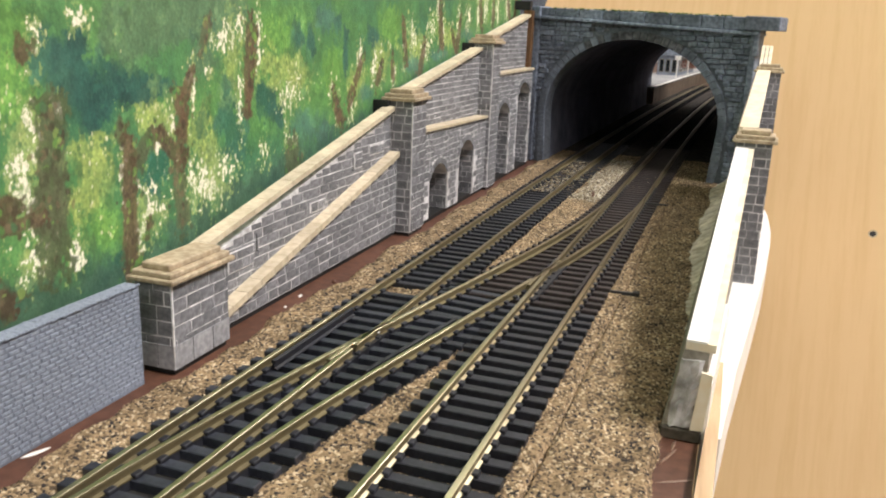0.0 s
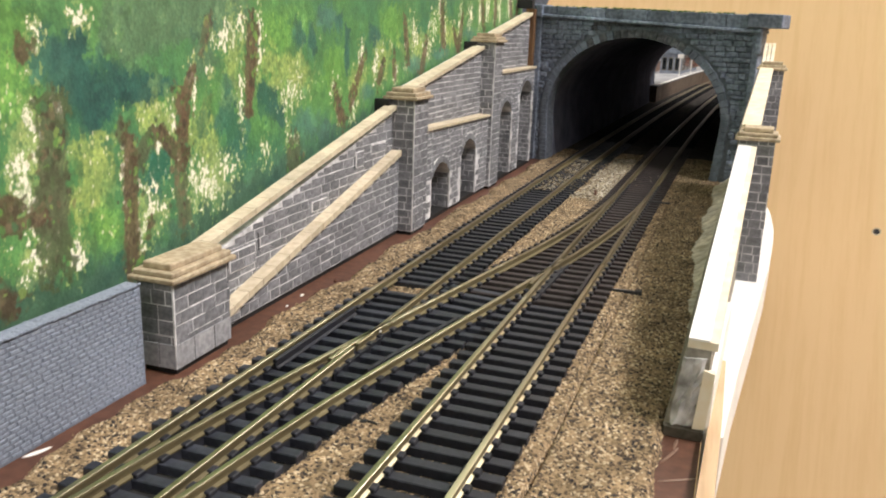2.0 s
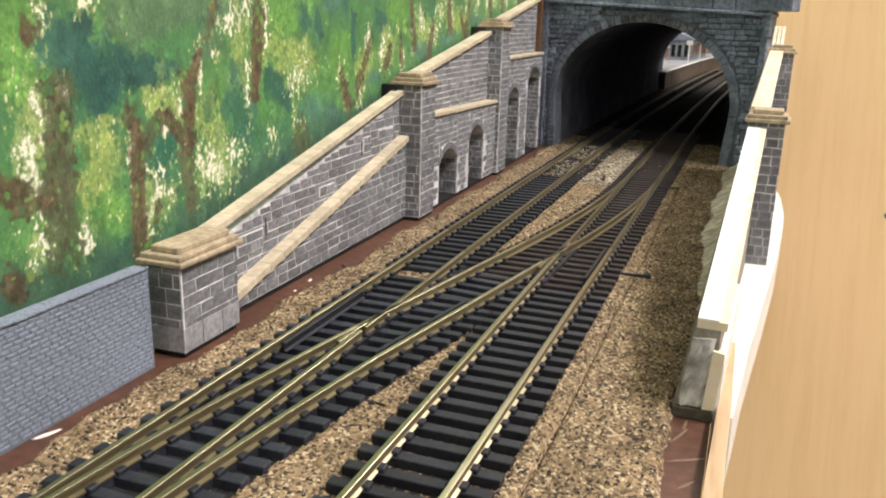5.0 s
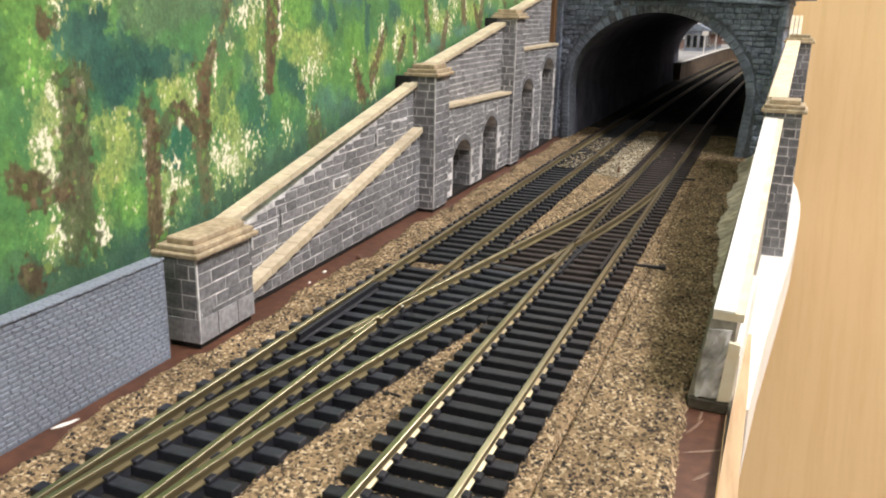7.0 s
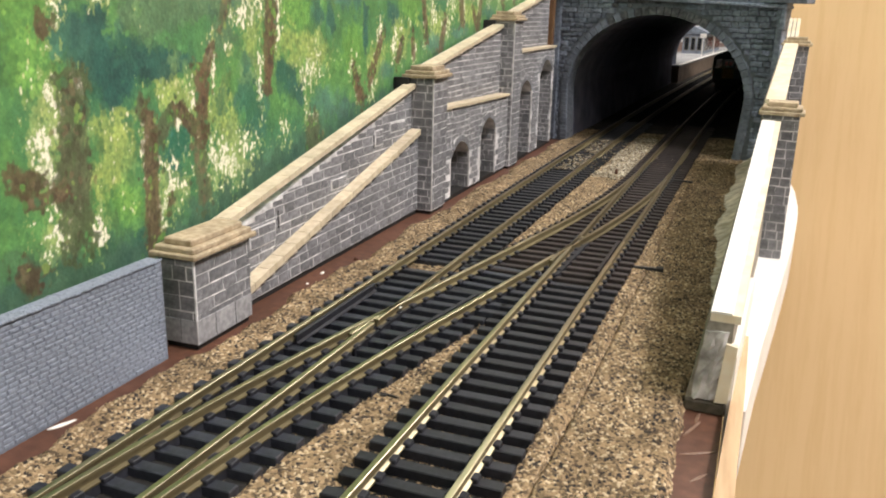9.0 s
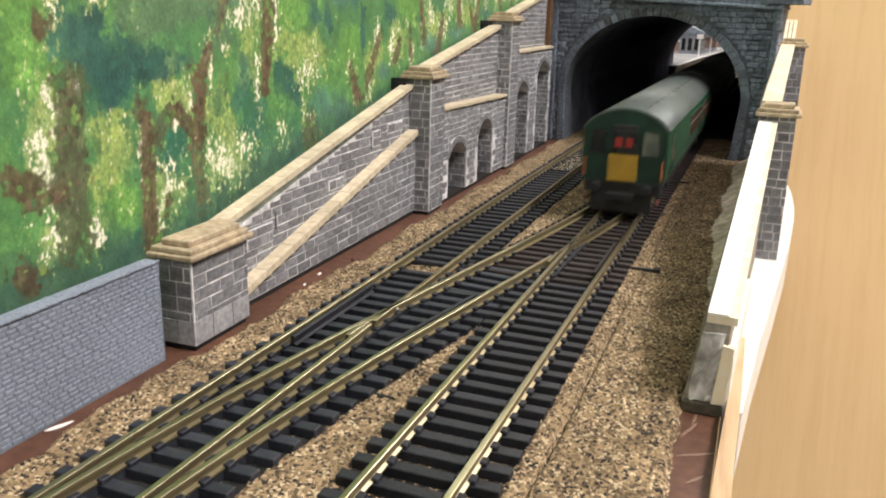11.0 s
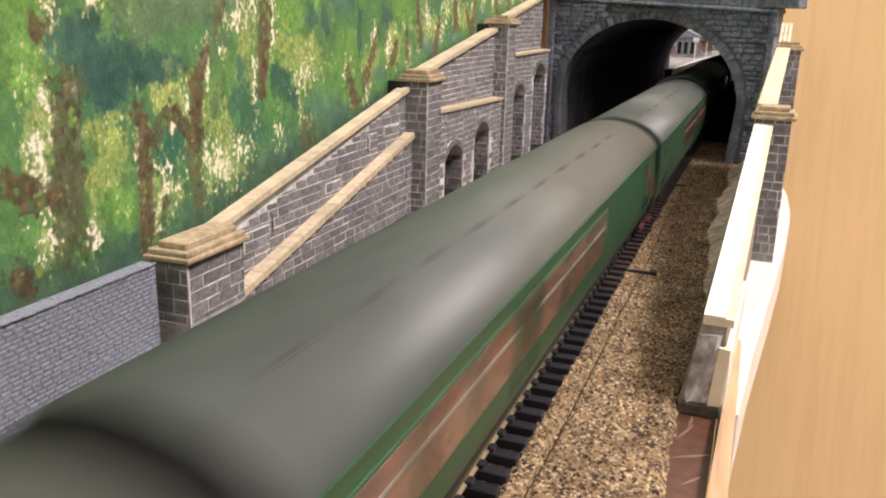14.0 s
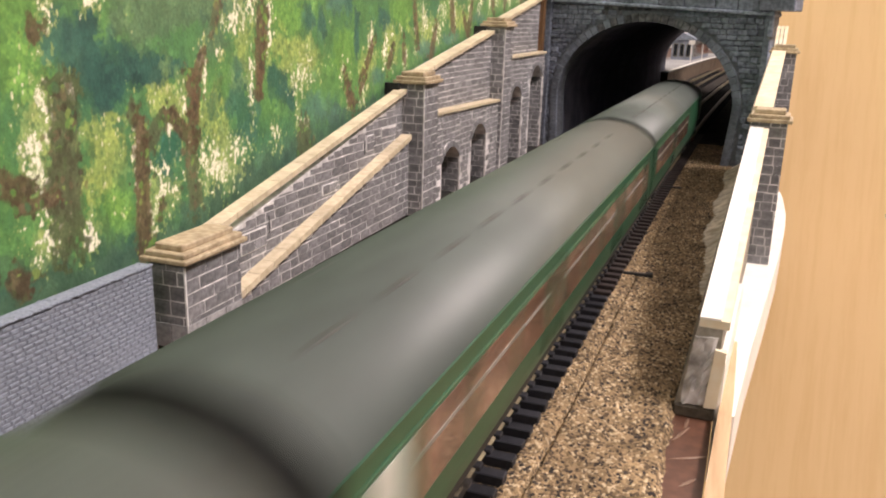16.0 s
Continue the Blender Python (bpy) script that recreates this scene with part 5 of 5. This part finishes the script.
    for _ in range(420):
        u, rr = r.uniform(-60, 62), r.uniform(0.3, 0.95)
        if r.random() > 0.2 + 0.8 * math.exp(-((u - 12) / 26) ** 2):
            continue
        bmesh.ops.create_icosphere(b, subdivisions=1, radius=rr, matrix=Matrix.Translation((u, r.uniform(-2.7, 1.5), crest(u) + rr * r.uniform(-0.6, 0.5))) @ Matrix.Diagonal((1.4, 1.2, 0.7, 1)))
    tagged(part("moss", b, M_MOSS, p, "green moss tufts on the parapet"), kind="stuff")

    # beech board, leaning back, through which the line passes
    lean = 0.7

    def on_board(u, z, shear=0.0):
        d = 10.0 + (z + 24.0) * lean
        return (u - shear * d, d, z)
    b = B()
    hole = [arch_point(i / n, 14.0) for i in range(n + 1)]
    hole = [(hole[0][0], -24.5)] + hole + [(hole[-1][0], -24.5)]
    loop = [on_board(u, z, 0.33) for u, z in hole]
    outer = [on_board(760, -24.5), on_board(760, 420), on_board(-130, 420), on_board(-130, -24.5)]
    up = [b.verts.new(q) for q in loop + outer]
    f0 = b.faces.new(up)
    low = [b.verts.new(on_board(u, z)) for u, z in ((-130, -560), (760, -560))]
    f1 = b.faces.new([up[-1], up[0], up[len(loop) - 1], up[len(loop)], low[1], low[0]])
    ext = bmesh.ops.extrude_face_region(b, geom=[f0, f1])
    bmesh.ops.translate(b, vec=(0, 18, -12), verts=[v for v in ext["geom"] if isinstance(v, bmesh.types.BMVert)])
    bmesh.ops.recalc_face_normals(b, faces=b.faces)
    bmesh.ops.triangulate(b, faces=[f for f in b.faces if len(f.verts) > 4])
    panel = tagged(part("beech_panel", b, M_BEECH, at=PORTAL_AT), "pale beech laminate board leaning behind the tunnel portal", "panel", kind="structure")
    b = B(); box(b, -120, 740, 260, 300, -950, -24)
    tagged(part("board_support", b, M_ROOM, at=PORTAL_AT), "plain support behind the beech board", "support", kind="structure")
    hz = -22.3
    hu, hd, _ = on_board(155.6, hz)
    tilt_m = mm_pose(hu, hd, hz, rx=math.degrees(math.atan(-lean)))
    h = B()
    bmesh.ops.create_circle(h, cap_ends=True, segments=20, radius=1.7, matrix=Matrix.Translation((0, -0.15, 0)) @ Matrix.Rotation(radians(90), 4, "X"))
    part("screw_hole", h, M_BLACK, panel, "dark drilled hole", at=tilt_m)
    h = B()
    for i in range(20):
        a0, a1 = 2 * math.pi * i / 20, 2 * math.pi * (i + 1) / 20
        h.faces.new([h.verts.new((rr * math.cos(a), -0.2, rr * math.sin(a))) for rr, a in ((1.7, a0), (2.5, a0), (2.5, a1), (1.7, a1))])
    part("hole_rim", h, M_CAP, panel, "worn rim round the hole", at=tilt_m)


def tunnel():
    """Slate lining from the portal to the far mouth, where the line comes out into the station."""
    n, steps = 40, 14
    near = [PORTAL_AT @ (Vector((u, 7.6, z)) * MM) / MM for u, z in (arch_point(i / n, 0.5) for i in range(n + 1))]
    far = [Vector((-11.0 + (u - ARCH_C) * 0.95, 1025.0, z)) for u, z in (arch_point(i / n, 0.5) for i in range(n + 1))]
    b = B()
    rows = [[b.verts.new(p.lerp(q, j / steps)) for p, q in zip(near, far)] for j in range(steps + 1)]
    skin = [[b.verts.new(v.co + Vector((0, 0, 3)) + Vector(((v.co.x + 15) * 0.05, 0, 0))) for v in rows[j]] for j in (0, steps)]
    for r0, r1 in zip(rows, rows[1:]):
        for i in range(n):
            b.faces.new((r0[i], r0[i + 1], r1[i + 1], r1[i]))
    for i in range(n):
        b.faces.new((skin[0][i], skin[1][i], skin[1][i + 1], skin[0][i + 1]))
        b.faces.new((rows[-1][i], rows[-1][i + 1], skin[1][i + 1], skin[1][i]))
    tagged(part("tunnel_lining", b, M_TUNNEL), "dark slate lining of the model tunnel", "tunnel", kind="structure")
    b = B()
    out = [(-420, -6.4), (-420, 150), (330, 150), (330, -6.4)] + [(q.x, max(q.z, -6.4)) for q in reversed(far)]
    fs = prism(b, out, "y", 1025.3, 1035)
    bmesh.ops.triangulate(b, faces=[f for f in fs if len(f.verts) > 4])
    tagged(part("far_portal", b, M_PORTAL_BACK), "dark far portal wall of the tunnel", "wall", kind="structure")


# ---------------------------------------------------------------- station beyond the tunnel
def station():
    pl = thing("station_platform", "pale curved station platform with a brown brick face", "platform")
    top, face = B(), B()
    path = [(*line_at(s, -48.1 - 25.0)[:2], 0) for s in np.linspace(985, 2600, 62)]
    sweep(top, [(-70, 16.6), (1.2, 16.6), (1.2, 18.2), (-70, 18.2)], path)
    part("platform_top", top, M_PLATFORM, pl)
    sweep(face, [(-68, -6.5), (0, -6.5), (0, 16.6), (-68, 16.6)], path)
    part("platform_wall", face, M_PLATWALL, pl)
    edge = B()
    sweep(edge, [(-3.0, 18.2), (1.4, 18.2), (1.4, 18.7), (-3.0, 18.7)], path)
    part("platform_edge", edge, M_WHITE, pl, "white painted platform edge")
    x, y, a = line_at(1500, -48.1 - 60)
    h = thing("station_building", "grey-blue station building with tall pale-framed windows on the platform", "building", at=mm_pose(x, y, 18.2, rz=-math.degrees(a)))
    b = B(); box(b, -18, 18, -120, 120, 0, 34)
    part("wall", b, M_STATION, h)
    b = B(); prism(b, [(-22, 34), (24, 34), (24, 36), (0, 46), (-22, 36)], "y", -124, 124)
    part("roof", b, M_PORTAL_STUFF, h)
    for face in ("side", "end"):
        for i in range(13 if face == "side" else 3):
            y0 = -114 + i * 17.6 if face == "side" else -15 + i * 11
            win = B()
            glass = B()
            w_, g_ = (11.0, 8.6) if face == "side" else (8.0, 6.0)
            if face == "side":
                box(win, 18, 18.8, y0, y0 + w_, 5, 28)
                box(glass, 18.7, 19.2, y0 + 1.2, y0 + 1.2 + g_ / 2 - 0.5, 6.5, 26.5)
                box(glass, 18.7, 19.2, y0 + 1.2 + g_ / 2 + 0.5, y0 + 1.2 + g_, 6.5, 26.5)
            else:
                box(win, y0, y0 + w_, -120.8, -120, 5, 28)
                box(glass, y0 + 1, y0 + 1 + g_, -121.2, -120.7, 6.5, 26.5)
            f = part("window", win, M_FRAME, h, "pale painted window frame")
            part("pane", glass, M_DARKGLASS, f)
    b = B(); box(b, 18.8, 25, -116, 116, 30, 31.5)
    part("canopy", b, M_FRAME, h)
    for s, off in ((1290, -8), (1450, -8), (1620, -8)):
        x, y, a = line_at(s, -48.1 - 25 + off)
        lp = thing("platform_lamp", "slim white platform lamp post with square sign", "lamp post", "platform lamps", at=mm_pose(x, y, 18.2, rz=-math.degrees(a)))
        b = B(); box(b, -0.8, 0.8, -0.8, 0.8, 0, 36, 0.2)
        part("post", b, M_WHITE, lp)
        b = B(); box(b, -5, 5, -0.6, 0.6, 29, 36, 0.3)
        part("sign", b, M_WHITE, lp)
    x, y, a = line_at(1780, -48.1 - 58)
    h = thing("brick_hut", "small red brick hut at the end of the platform", "building", at=mm_pose(x, y, 18.2, rz=-math.degrees(a)))
    b = B(); box(b, -16, 16, -40, 40, 0, 40)
    part("wall", b, mat("red_brick", (0.36, 0.12, 0.07), (0.26, 0.08, 0.05), 3, 0.8), h)
    b = B(); prism(b, [(-19, 40), (19, 40), (0, 54)], "y", -43, 43)
    part("roof", b, M_PORTAL_STUFF, h)
    bank = B()
    pathb = [(*line_at(s, 62.0)[:2], 0) for s in np.linspace(1045, 2300, 50)]
    sweep(bank, [(-26, -6.4), (30, -6.4), (30, 4), (-4, 2), (-22, -3)], pathb)
    tagged(part("bank", bank, M_PLASTER), "low brown bank beside the tracks", "bank", kind="structure")


# ---------------------------------------------------------------- the train
def coach_section():
    """Half outline of the body side, sole to gutter: (across, up)."""
    return [(16.4, 14.6), (17.0, 17.5), (17.4, 22), (17.45, 27), (17.2, 33), (17.0, 36.0)]


def coach_bays(front, rear, lav):
    """Along one side: (start, width, kind) of each window, leading end first."""
    bays = []
    y = -125.4 + (92 if front else 6)
    last = 125.4 - (92 if rear else 6)
    if front:
        bays.append((-125.4 + 15, 6.0, "door"))
    if rear:
        bays.append((125.4 - 21, 6.0, "door"))
    if lav == 0:
        bays.append((y, 10.0, "frosted"))
        y += 15.0
    while y + 20 < last:
        for _ in range(3):
            if y + 20 < last:
                bays.append((y, 20.0, "saloon"))
                y += 22.4
        if y + 12 < last:
            bays.append((y + 2.6, 6.0, "door"))
            y += 13.5
    return bays


def coach(front=False, rear=False, lav=-1, seed=0):
    """A carriage 256 mm long about its middle; its leading end points to -y."""
    c = thing("railway_carriage", "green model railway carriage with a cab end and grey roof" if front or rear else "green model railway carriage with a plain grey roof", "railway carriage", "train carriages")
    L = 125.4
    side = coach_section()
    body = B()
    prism(body, side + [(-x, z) for x, z in reversed(side)], "y", -L, L)
    part("body", body, M_GREEN, c)
    roof = B()
    arc = [(17.3 * math.cos(k), 36.0 + 8.7 * math.sin(k) ** 1.3) for k in (math.pi / 2 * i / 18 for i in range(19))]
    prism(roof, arc + [(-x, z) for x, z in reversed(arc[:-1])], "y", -L - 0.2, L + 0.2)
    ob = part("roof", roof, M_ROOF_DARK if seed in (1, 2) else M_ROOF, c, "grey curved roof, its colour toned down for dimmer light" if seed in (1, 2) else "pale green-grey curved roof")
    for p in ob.data.polygons:
        p.use_smooth = len(p.vertices) == 4
    gut = B()
    for sx in (-1, 1):
        box(gut, sx * 17.3 - 0.3, sx * 17.3 + 0.3, -L, L, 35.7, 36.4)
    part("gutter", gut, M_GREEN, c)
    y = -L + 18
    while y < L - 18:
        b = B(); box(b, 5.6, 6.9, y - 4.6, y + 4.6, 42.8, 44.1, 0.2)
        part("roof_vent", b, M_VENT, c)
        y += 21.5
    for y in (-L + 40, L - 52):
        b = B(); box(b, -7.6, -5.4, y - 3, y + 3, 42.2, 43.8, 0.3)
        part("roof_vent", b, M_VENT, c)
    # windows, doors and their frames along both sides
    def side_box(bm, sx, x0, x1, *rest):
        box(bm, min(sx * x0, sx * x1), max(sx * x0, sx * x1), *rest)

    for sx in (-1, 1):
        for y0, wdt, kind in coach_bays(front, rear, lav):
            f = B(); side_box(f, sx, 16.6, 17.55, y0 - 0.7, y0 + wdt + 0.7, 21.6, 33.2, 0.2)
            part("window_frame", f, M_GREEN, c)
            g = B(); side_box(g, sx, 16.8, 17.66, y0, y0 + wdt, 22.3, 32.5)
            pane = part("window", g, M_PALEGLASS if kind == "frosted" else M_WINDOW, c)
            if kind == "saloon":
                bar_ = B(); side_box(bar_, sx, 17.5, 17.8, y0 + 0.4, y0 + wdt - 0.4, 28.6, 29.2)
                part("glazing_bar", bar_, M_FRAME, pane, "pale glazing bar")
            if kind == "door":
                d = B()
                for yy in (y0 - 2.2, y0 + wdt + 2.2):
                    side_box(d, sx, 16.6, 17.52, yy - 0.15, yy + 0.15, 17, 34)
                part("door_seam", d, M_BLACK, c)
                h_ = B(); side_box(h_, sx, 17.3, 17.9, y0 + wdt + 1.2, y0 + wdt + 1.7, 22.5, 25.5, 0.1)
                part("door_handle", h_, M_STEEL, c, "bright grab handle")
        sole = B(); side_box(sole, sx, 14.4, 16.0, -L + 1, L - 1, 12.2, 14.8, 0.2)
        part("solebar", sole, M_BLACK, c)
    under = B()
    box(under, -14.4, 14.4, -L + 3, L - 3, 12.6, 14.7)
    part("underframe", under, M_BLACK, c)
    for y0, y1, lo in ((-44, -20, 5.0), (-8, 6, 6.5), (16, 42, 4.6)):
        b = B(); box(b, -12.2, 12.2, y0, y1, lo, 12.8, 0.8)
        part("equipment_box", b, M_BLACK, c)
    for yb in (-88, 88):
        bg = B()
        box(bg, -11.5, 11.5, yb - 5, yb + 5, 6.0, 12.8, 0.4)
        for sx in (-1, 1):
            box(bg, sx * 12.0 - 0.9, sx * 12.0 + 0.9, yb - 21, yb + 21, 6.2, 9.4, 0.4)
            for yy in (-14, 14):
                box(bg, sx * 12.4 - 1.2, sx * 12.4 + 1.2, yb + yy - 3, yb + yy + 3, 4.2, 9.0, 0.4)
        bogie = part("bogie", bg, M_BLACK, c)
        for yy in (-14, 14):
            wh = B()
            for sx in (-1, 1):
                bmesh.ops.create_cone(wh, cap_ends=True, segments=20, radius1=6.2, radius2=6.2, depth=2.4, matrix=Matrix.Translation((sx * 8.4, yb + yy, 6.25)) @ Matrix.Rotation(radians(90), 4, "Y"))
            bmesh.ops.create_cone(wh, cap_ends=True, segments=8, radius1=1.2, radius2=1.2, depth=22, matrix=Matrix.Translation((0, yb + yy, 6.25)) @ Matrix.Rotation(radians(90), 4, "Y"))
            part("wheelset", wh, M_STEEL, bogie)
    for end, cab in ((-1, front), (1, rear)):
        e = B()
        ys = sorted((end * L, end * (L + 1.6)))
        ring = [(x * 0.97, z) for x, z in side] + [(x * 0.96, z - 0.7) for x, z in arc[1:]]
        prism(e, ring + [(-x, z) for x, z in reversed(ring[:-1])], "y", *ys)
        part("end_wall", e, M_CAB if cab else M_BLACK, c)
        k = B(); yy = sorted((end * (L + 1.6), end * (L + 2.4)))
        box(k, -4.8, 4.8, *yy, 13, 38, 0.3)
        part("gangway", k, M_BLACK, c)
        for sx in (-1, 1):
            bf = B()
            bmesh.ops.create_cone(bf, cap_ends=True, segments=14, radius1=1.9, radius2=1.9, depth=4.0, matrix=Matrix.Translation((sx * 10.5, end * (L + 3.4), 12.0)) @ Matrix.Rotation(radians(90), 4, "X"))
            part("buffer", bf, M_BLACK, c)
        bb = B(); box(bb, -15.6, 15.6, *sorted((end * (L - 1), end * (L + 1.9))), 9.4, 14.5, 0.4)
        part("buffer_beam", bb, M_BLACK, c)
        cp = B(); box(cp, -2.2, 2.2, *sorted((end * (L - 6), end * (L + 4.2))), 7.6, 9.6, 0.3)
        box(cp, -5.5, 5.5, *sorted((end * (L + 3.6), end * (L + 4.6))), 7.2, 10.4, 0.3)
        part("coupling", cp, M_BLACK, c)
        if cab:
            # black block filling the cab front below the buffer beam
            st = B(); box(st, -12.6, 12.6, *sorted((end * (L - 1), end * (L + 1.8))), 1.6, 9.6, 0.4)
            part("lower_front_block", st, M_BLACK, c)
            q = sorted((end * (L + 2.4), end * (L + 2.9)))
            b = B(); box(b, -6.0, 6.0, *q, 15.0, 26.0, 0.2)
            part("warning_panel", b, M_YELLOW, c, "yellow warning panel")
            b = B(); box(b, -5.2, 5.2, *q, 27.0, 35.6, 0.2)
            box_ = part("headcode_box", b, M_DARKGLASS, c)
            q2 = sorted((end * (L + 2.9), end * (L + 3.1)))
            for x0 in (-3.6, 0.6):
                b = B(); box(b, x0, x0 + 2.8, *q2, 29.2, 33.0)
                part("headcode_bar", b, M_RED, box_)
            q3 = sorted((end * (L + 1.6), end * (L + 1.95)))
            for sx in (-1, 1):
                b = B(); prism(b, [(sx * 7.4, 26.0), (sx * 14.0, 26.0), (sx * 13.4, 35.2), (sx * 7.6, 36.0)], "y", *q3)
                # only the right-hand pane carries the painted reflection
                part("cab_window", b, M_CABGLASS if sx > 0 else M_DARKGLASS, c)
                b = B(); box(b, sx * 15.8 - 0.4, sx * 15.8 + 0.4, *sorted((end * (L + 1.0), end * (L + 2.6))), 16, 24, 0.2)
                part("jumper_cable", b, M_ORANGE, c, "orange jumper cable on the corner")
                b = B(); box(b, sx * 14.6 - 0.7, sx * 14.6 + 0.7, *sorted((end * (L - 5), end * (L + 0.8))), 5.4, 7.0, 0.3)
                part("shoe_beam", b, M_REDDISH, c, "dull red collector shoe beam")
    return c


PITCH_COACH = 261.0


def head_at(t):
    """Distance along the line of the train's leading end at t seconds, counted from the origin towards the tunnel."""
    d = t - 11.3
    return 78.6 - 340.7 * d - 6.37 * d * d


# sideways play of each carriage on the rails, mm at its leading and trailing bogie
SWAY = ((0.6, 1.0), (0.1, 1.3), (0.0, -0.2), (-0.6, 0.6), (1.7, 2.2), (0.0, 0.2), (0.0, 0.3), (0.0, 0.0))


def coach_pose(s, sway):
    x0, y0, _ = line_at(s - 88, sway[0])
    x1, y1, _ = line_at(s + 88, sway[1])
    a = math.atan2(x1 - x0, y1 - y0)
    return mm_pose((x0 + x1) / 2, (y0 + y1) / 2, 0.0, rz=-math.degrees(a))


def make_train():
    return [coach(front=i in (0, 4), rear=i in (3, 7), lav=(0 if i % 4 in (1, 2) else -1), seed=i) for i in range(8)]


# ---------------------------------------------------------------- build
room()
baseboard()
backdrop()
ballast()
left_wall()
right_wall()
portal()
tunnel()
station()
point_lever()


def debris():
    r = random.Random(77)

    def lump(name, label, x, y, z, sx, sy, sz, material, rz=0.0):
        b = B()
        bmesh.ops.create_icosphere(b, subdivisions=2, radius=1.0)
        for v in b.verts:
            v.co *= r.uniform(0.75, 1.15)
        bmesh.ops.scale(b, vec=(sx, sy, sz), verts=b.verts)
        return tagged(part(name, b, material, at=mm_pose(x, y, z, rz=rz), smooth=True), label, name.replace("_", " "))
    lump("glue_blob", "dried white glue blob on the brown board", -80.8, -39.5, -6.45, 0.7, 3.4, 0.3, M_WHITE, -18)
    lump("glue_blob", "small dried white glue fleck on the brown board", -82.6, 76.0, -6.3, 0.5, 1.2, 0.4, M_WHITE)
    lump("glue_blob", "small dried white glue fleck on the brown board", -81.4, 64.0, -6.3, 0.4, 0.8, 0.35, M_WHITE)
    lump("ballast_clump", "dark brown clump of ballast beside the wall", -79.6, 95.0, -5.9, 0.8, 1.0, 0.7, M_BOARD)
    lump("twig", "short dark twig lying on the ballast", -20.5, -2.5, -4.0, 2.6, 0.35, 0.3, M_BLACK, -12)
    lump("twig", "tiny dark twig lying on the ballast", -22.0, -3.0, -4.0, 1.4, 0.3, 0.3, M_BLACK, 30)
    lump("stone_chip", "reddish brown stone standing between the tracks", -20.8, 292.0, -2.6, 0.9, 0.9, 2.2, M_BOARD)
    # small white flecks on and beside the crossing
    for x, y, z in ((-41.0, 33.0, -0.6), (-39.2, 44.0, -1.2), (-12.6, 99.0, -3.2), (-16.0, 86.0, -3.6), (-8.6, 110.0, -1.5)):
        lump("white_fleck", "tiny white fleck on the crossing", x, y, z, 0.45, 0.6, 0.4, M_WHITE)
    for x, y, l, a in ((44.4, 14, 5.0, 70), (46.8, 4, 4.5, 30), (45.2, 20, 3.0, 85), (47.5, -6, 3.0, 55)):
        lump("glue_smear", "thin dried glue smear on the brown board", x, y, -6.5, l, 0.4, 0.16, M_SMEAR, a)


debris()
TRAIN = make_train()
track("near_track", "straight black-sleepered model railway track with bright rails", 0.0, "right")
track("far_track", "black-sleepered model railway track beside the retaining wall", -48.1, "left")
crossover()


def motions():
    times = [0.5 * k for k in range(33)]
    for i, c in enumerate(TRAIN):
        walk(c, [(t, coach_pose(head_at(t) + 128 + PITCH_COACH * i, SWAY[i])) for t in times])


motions()
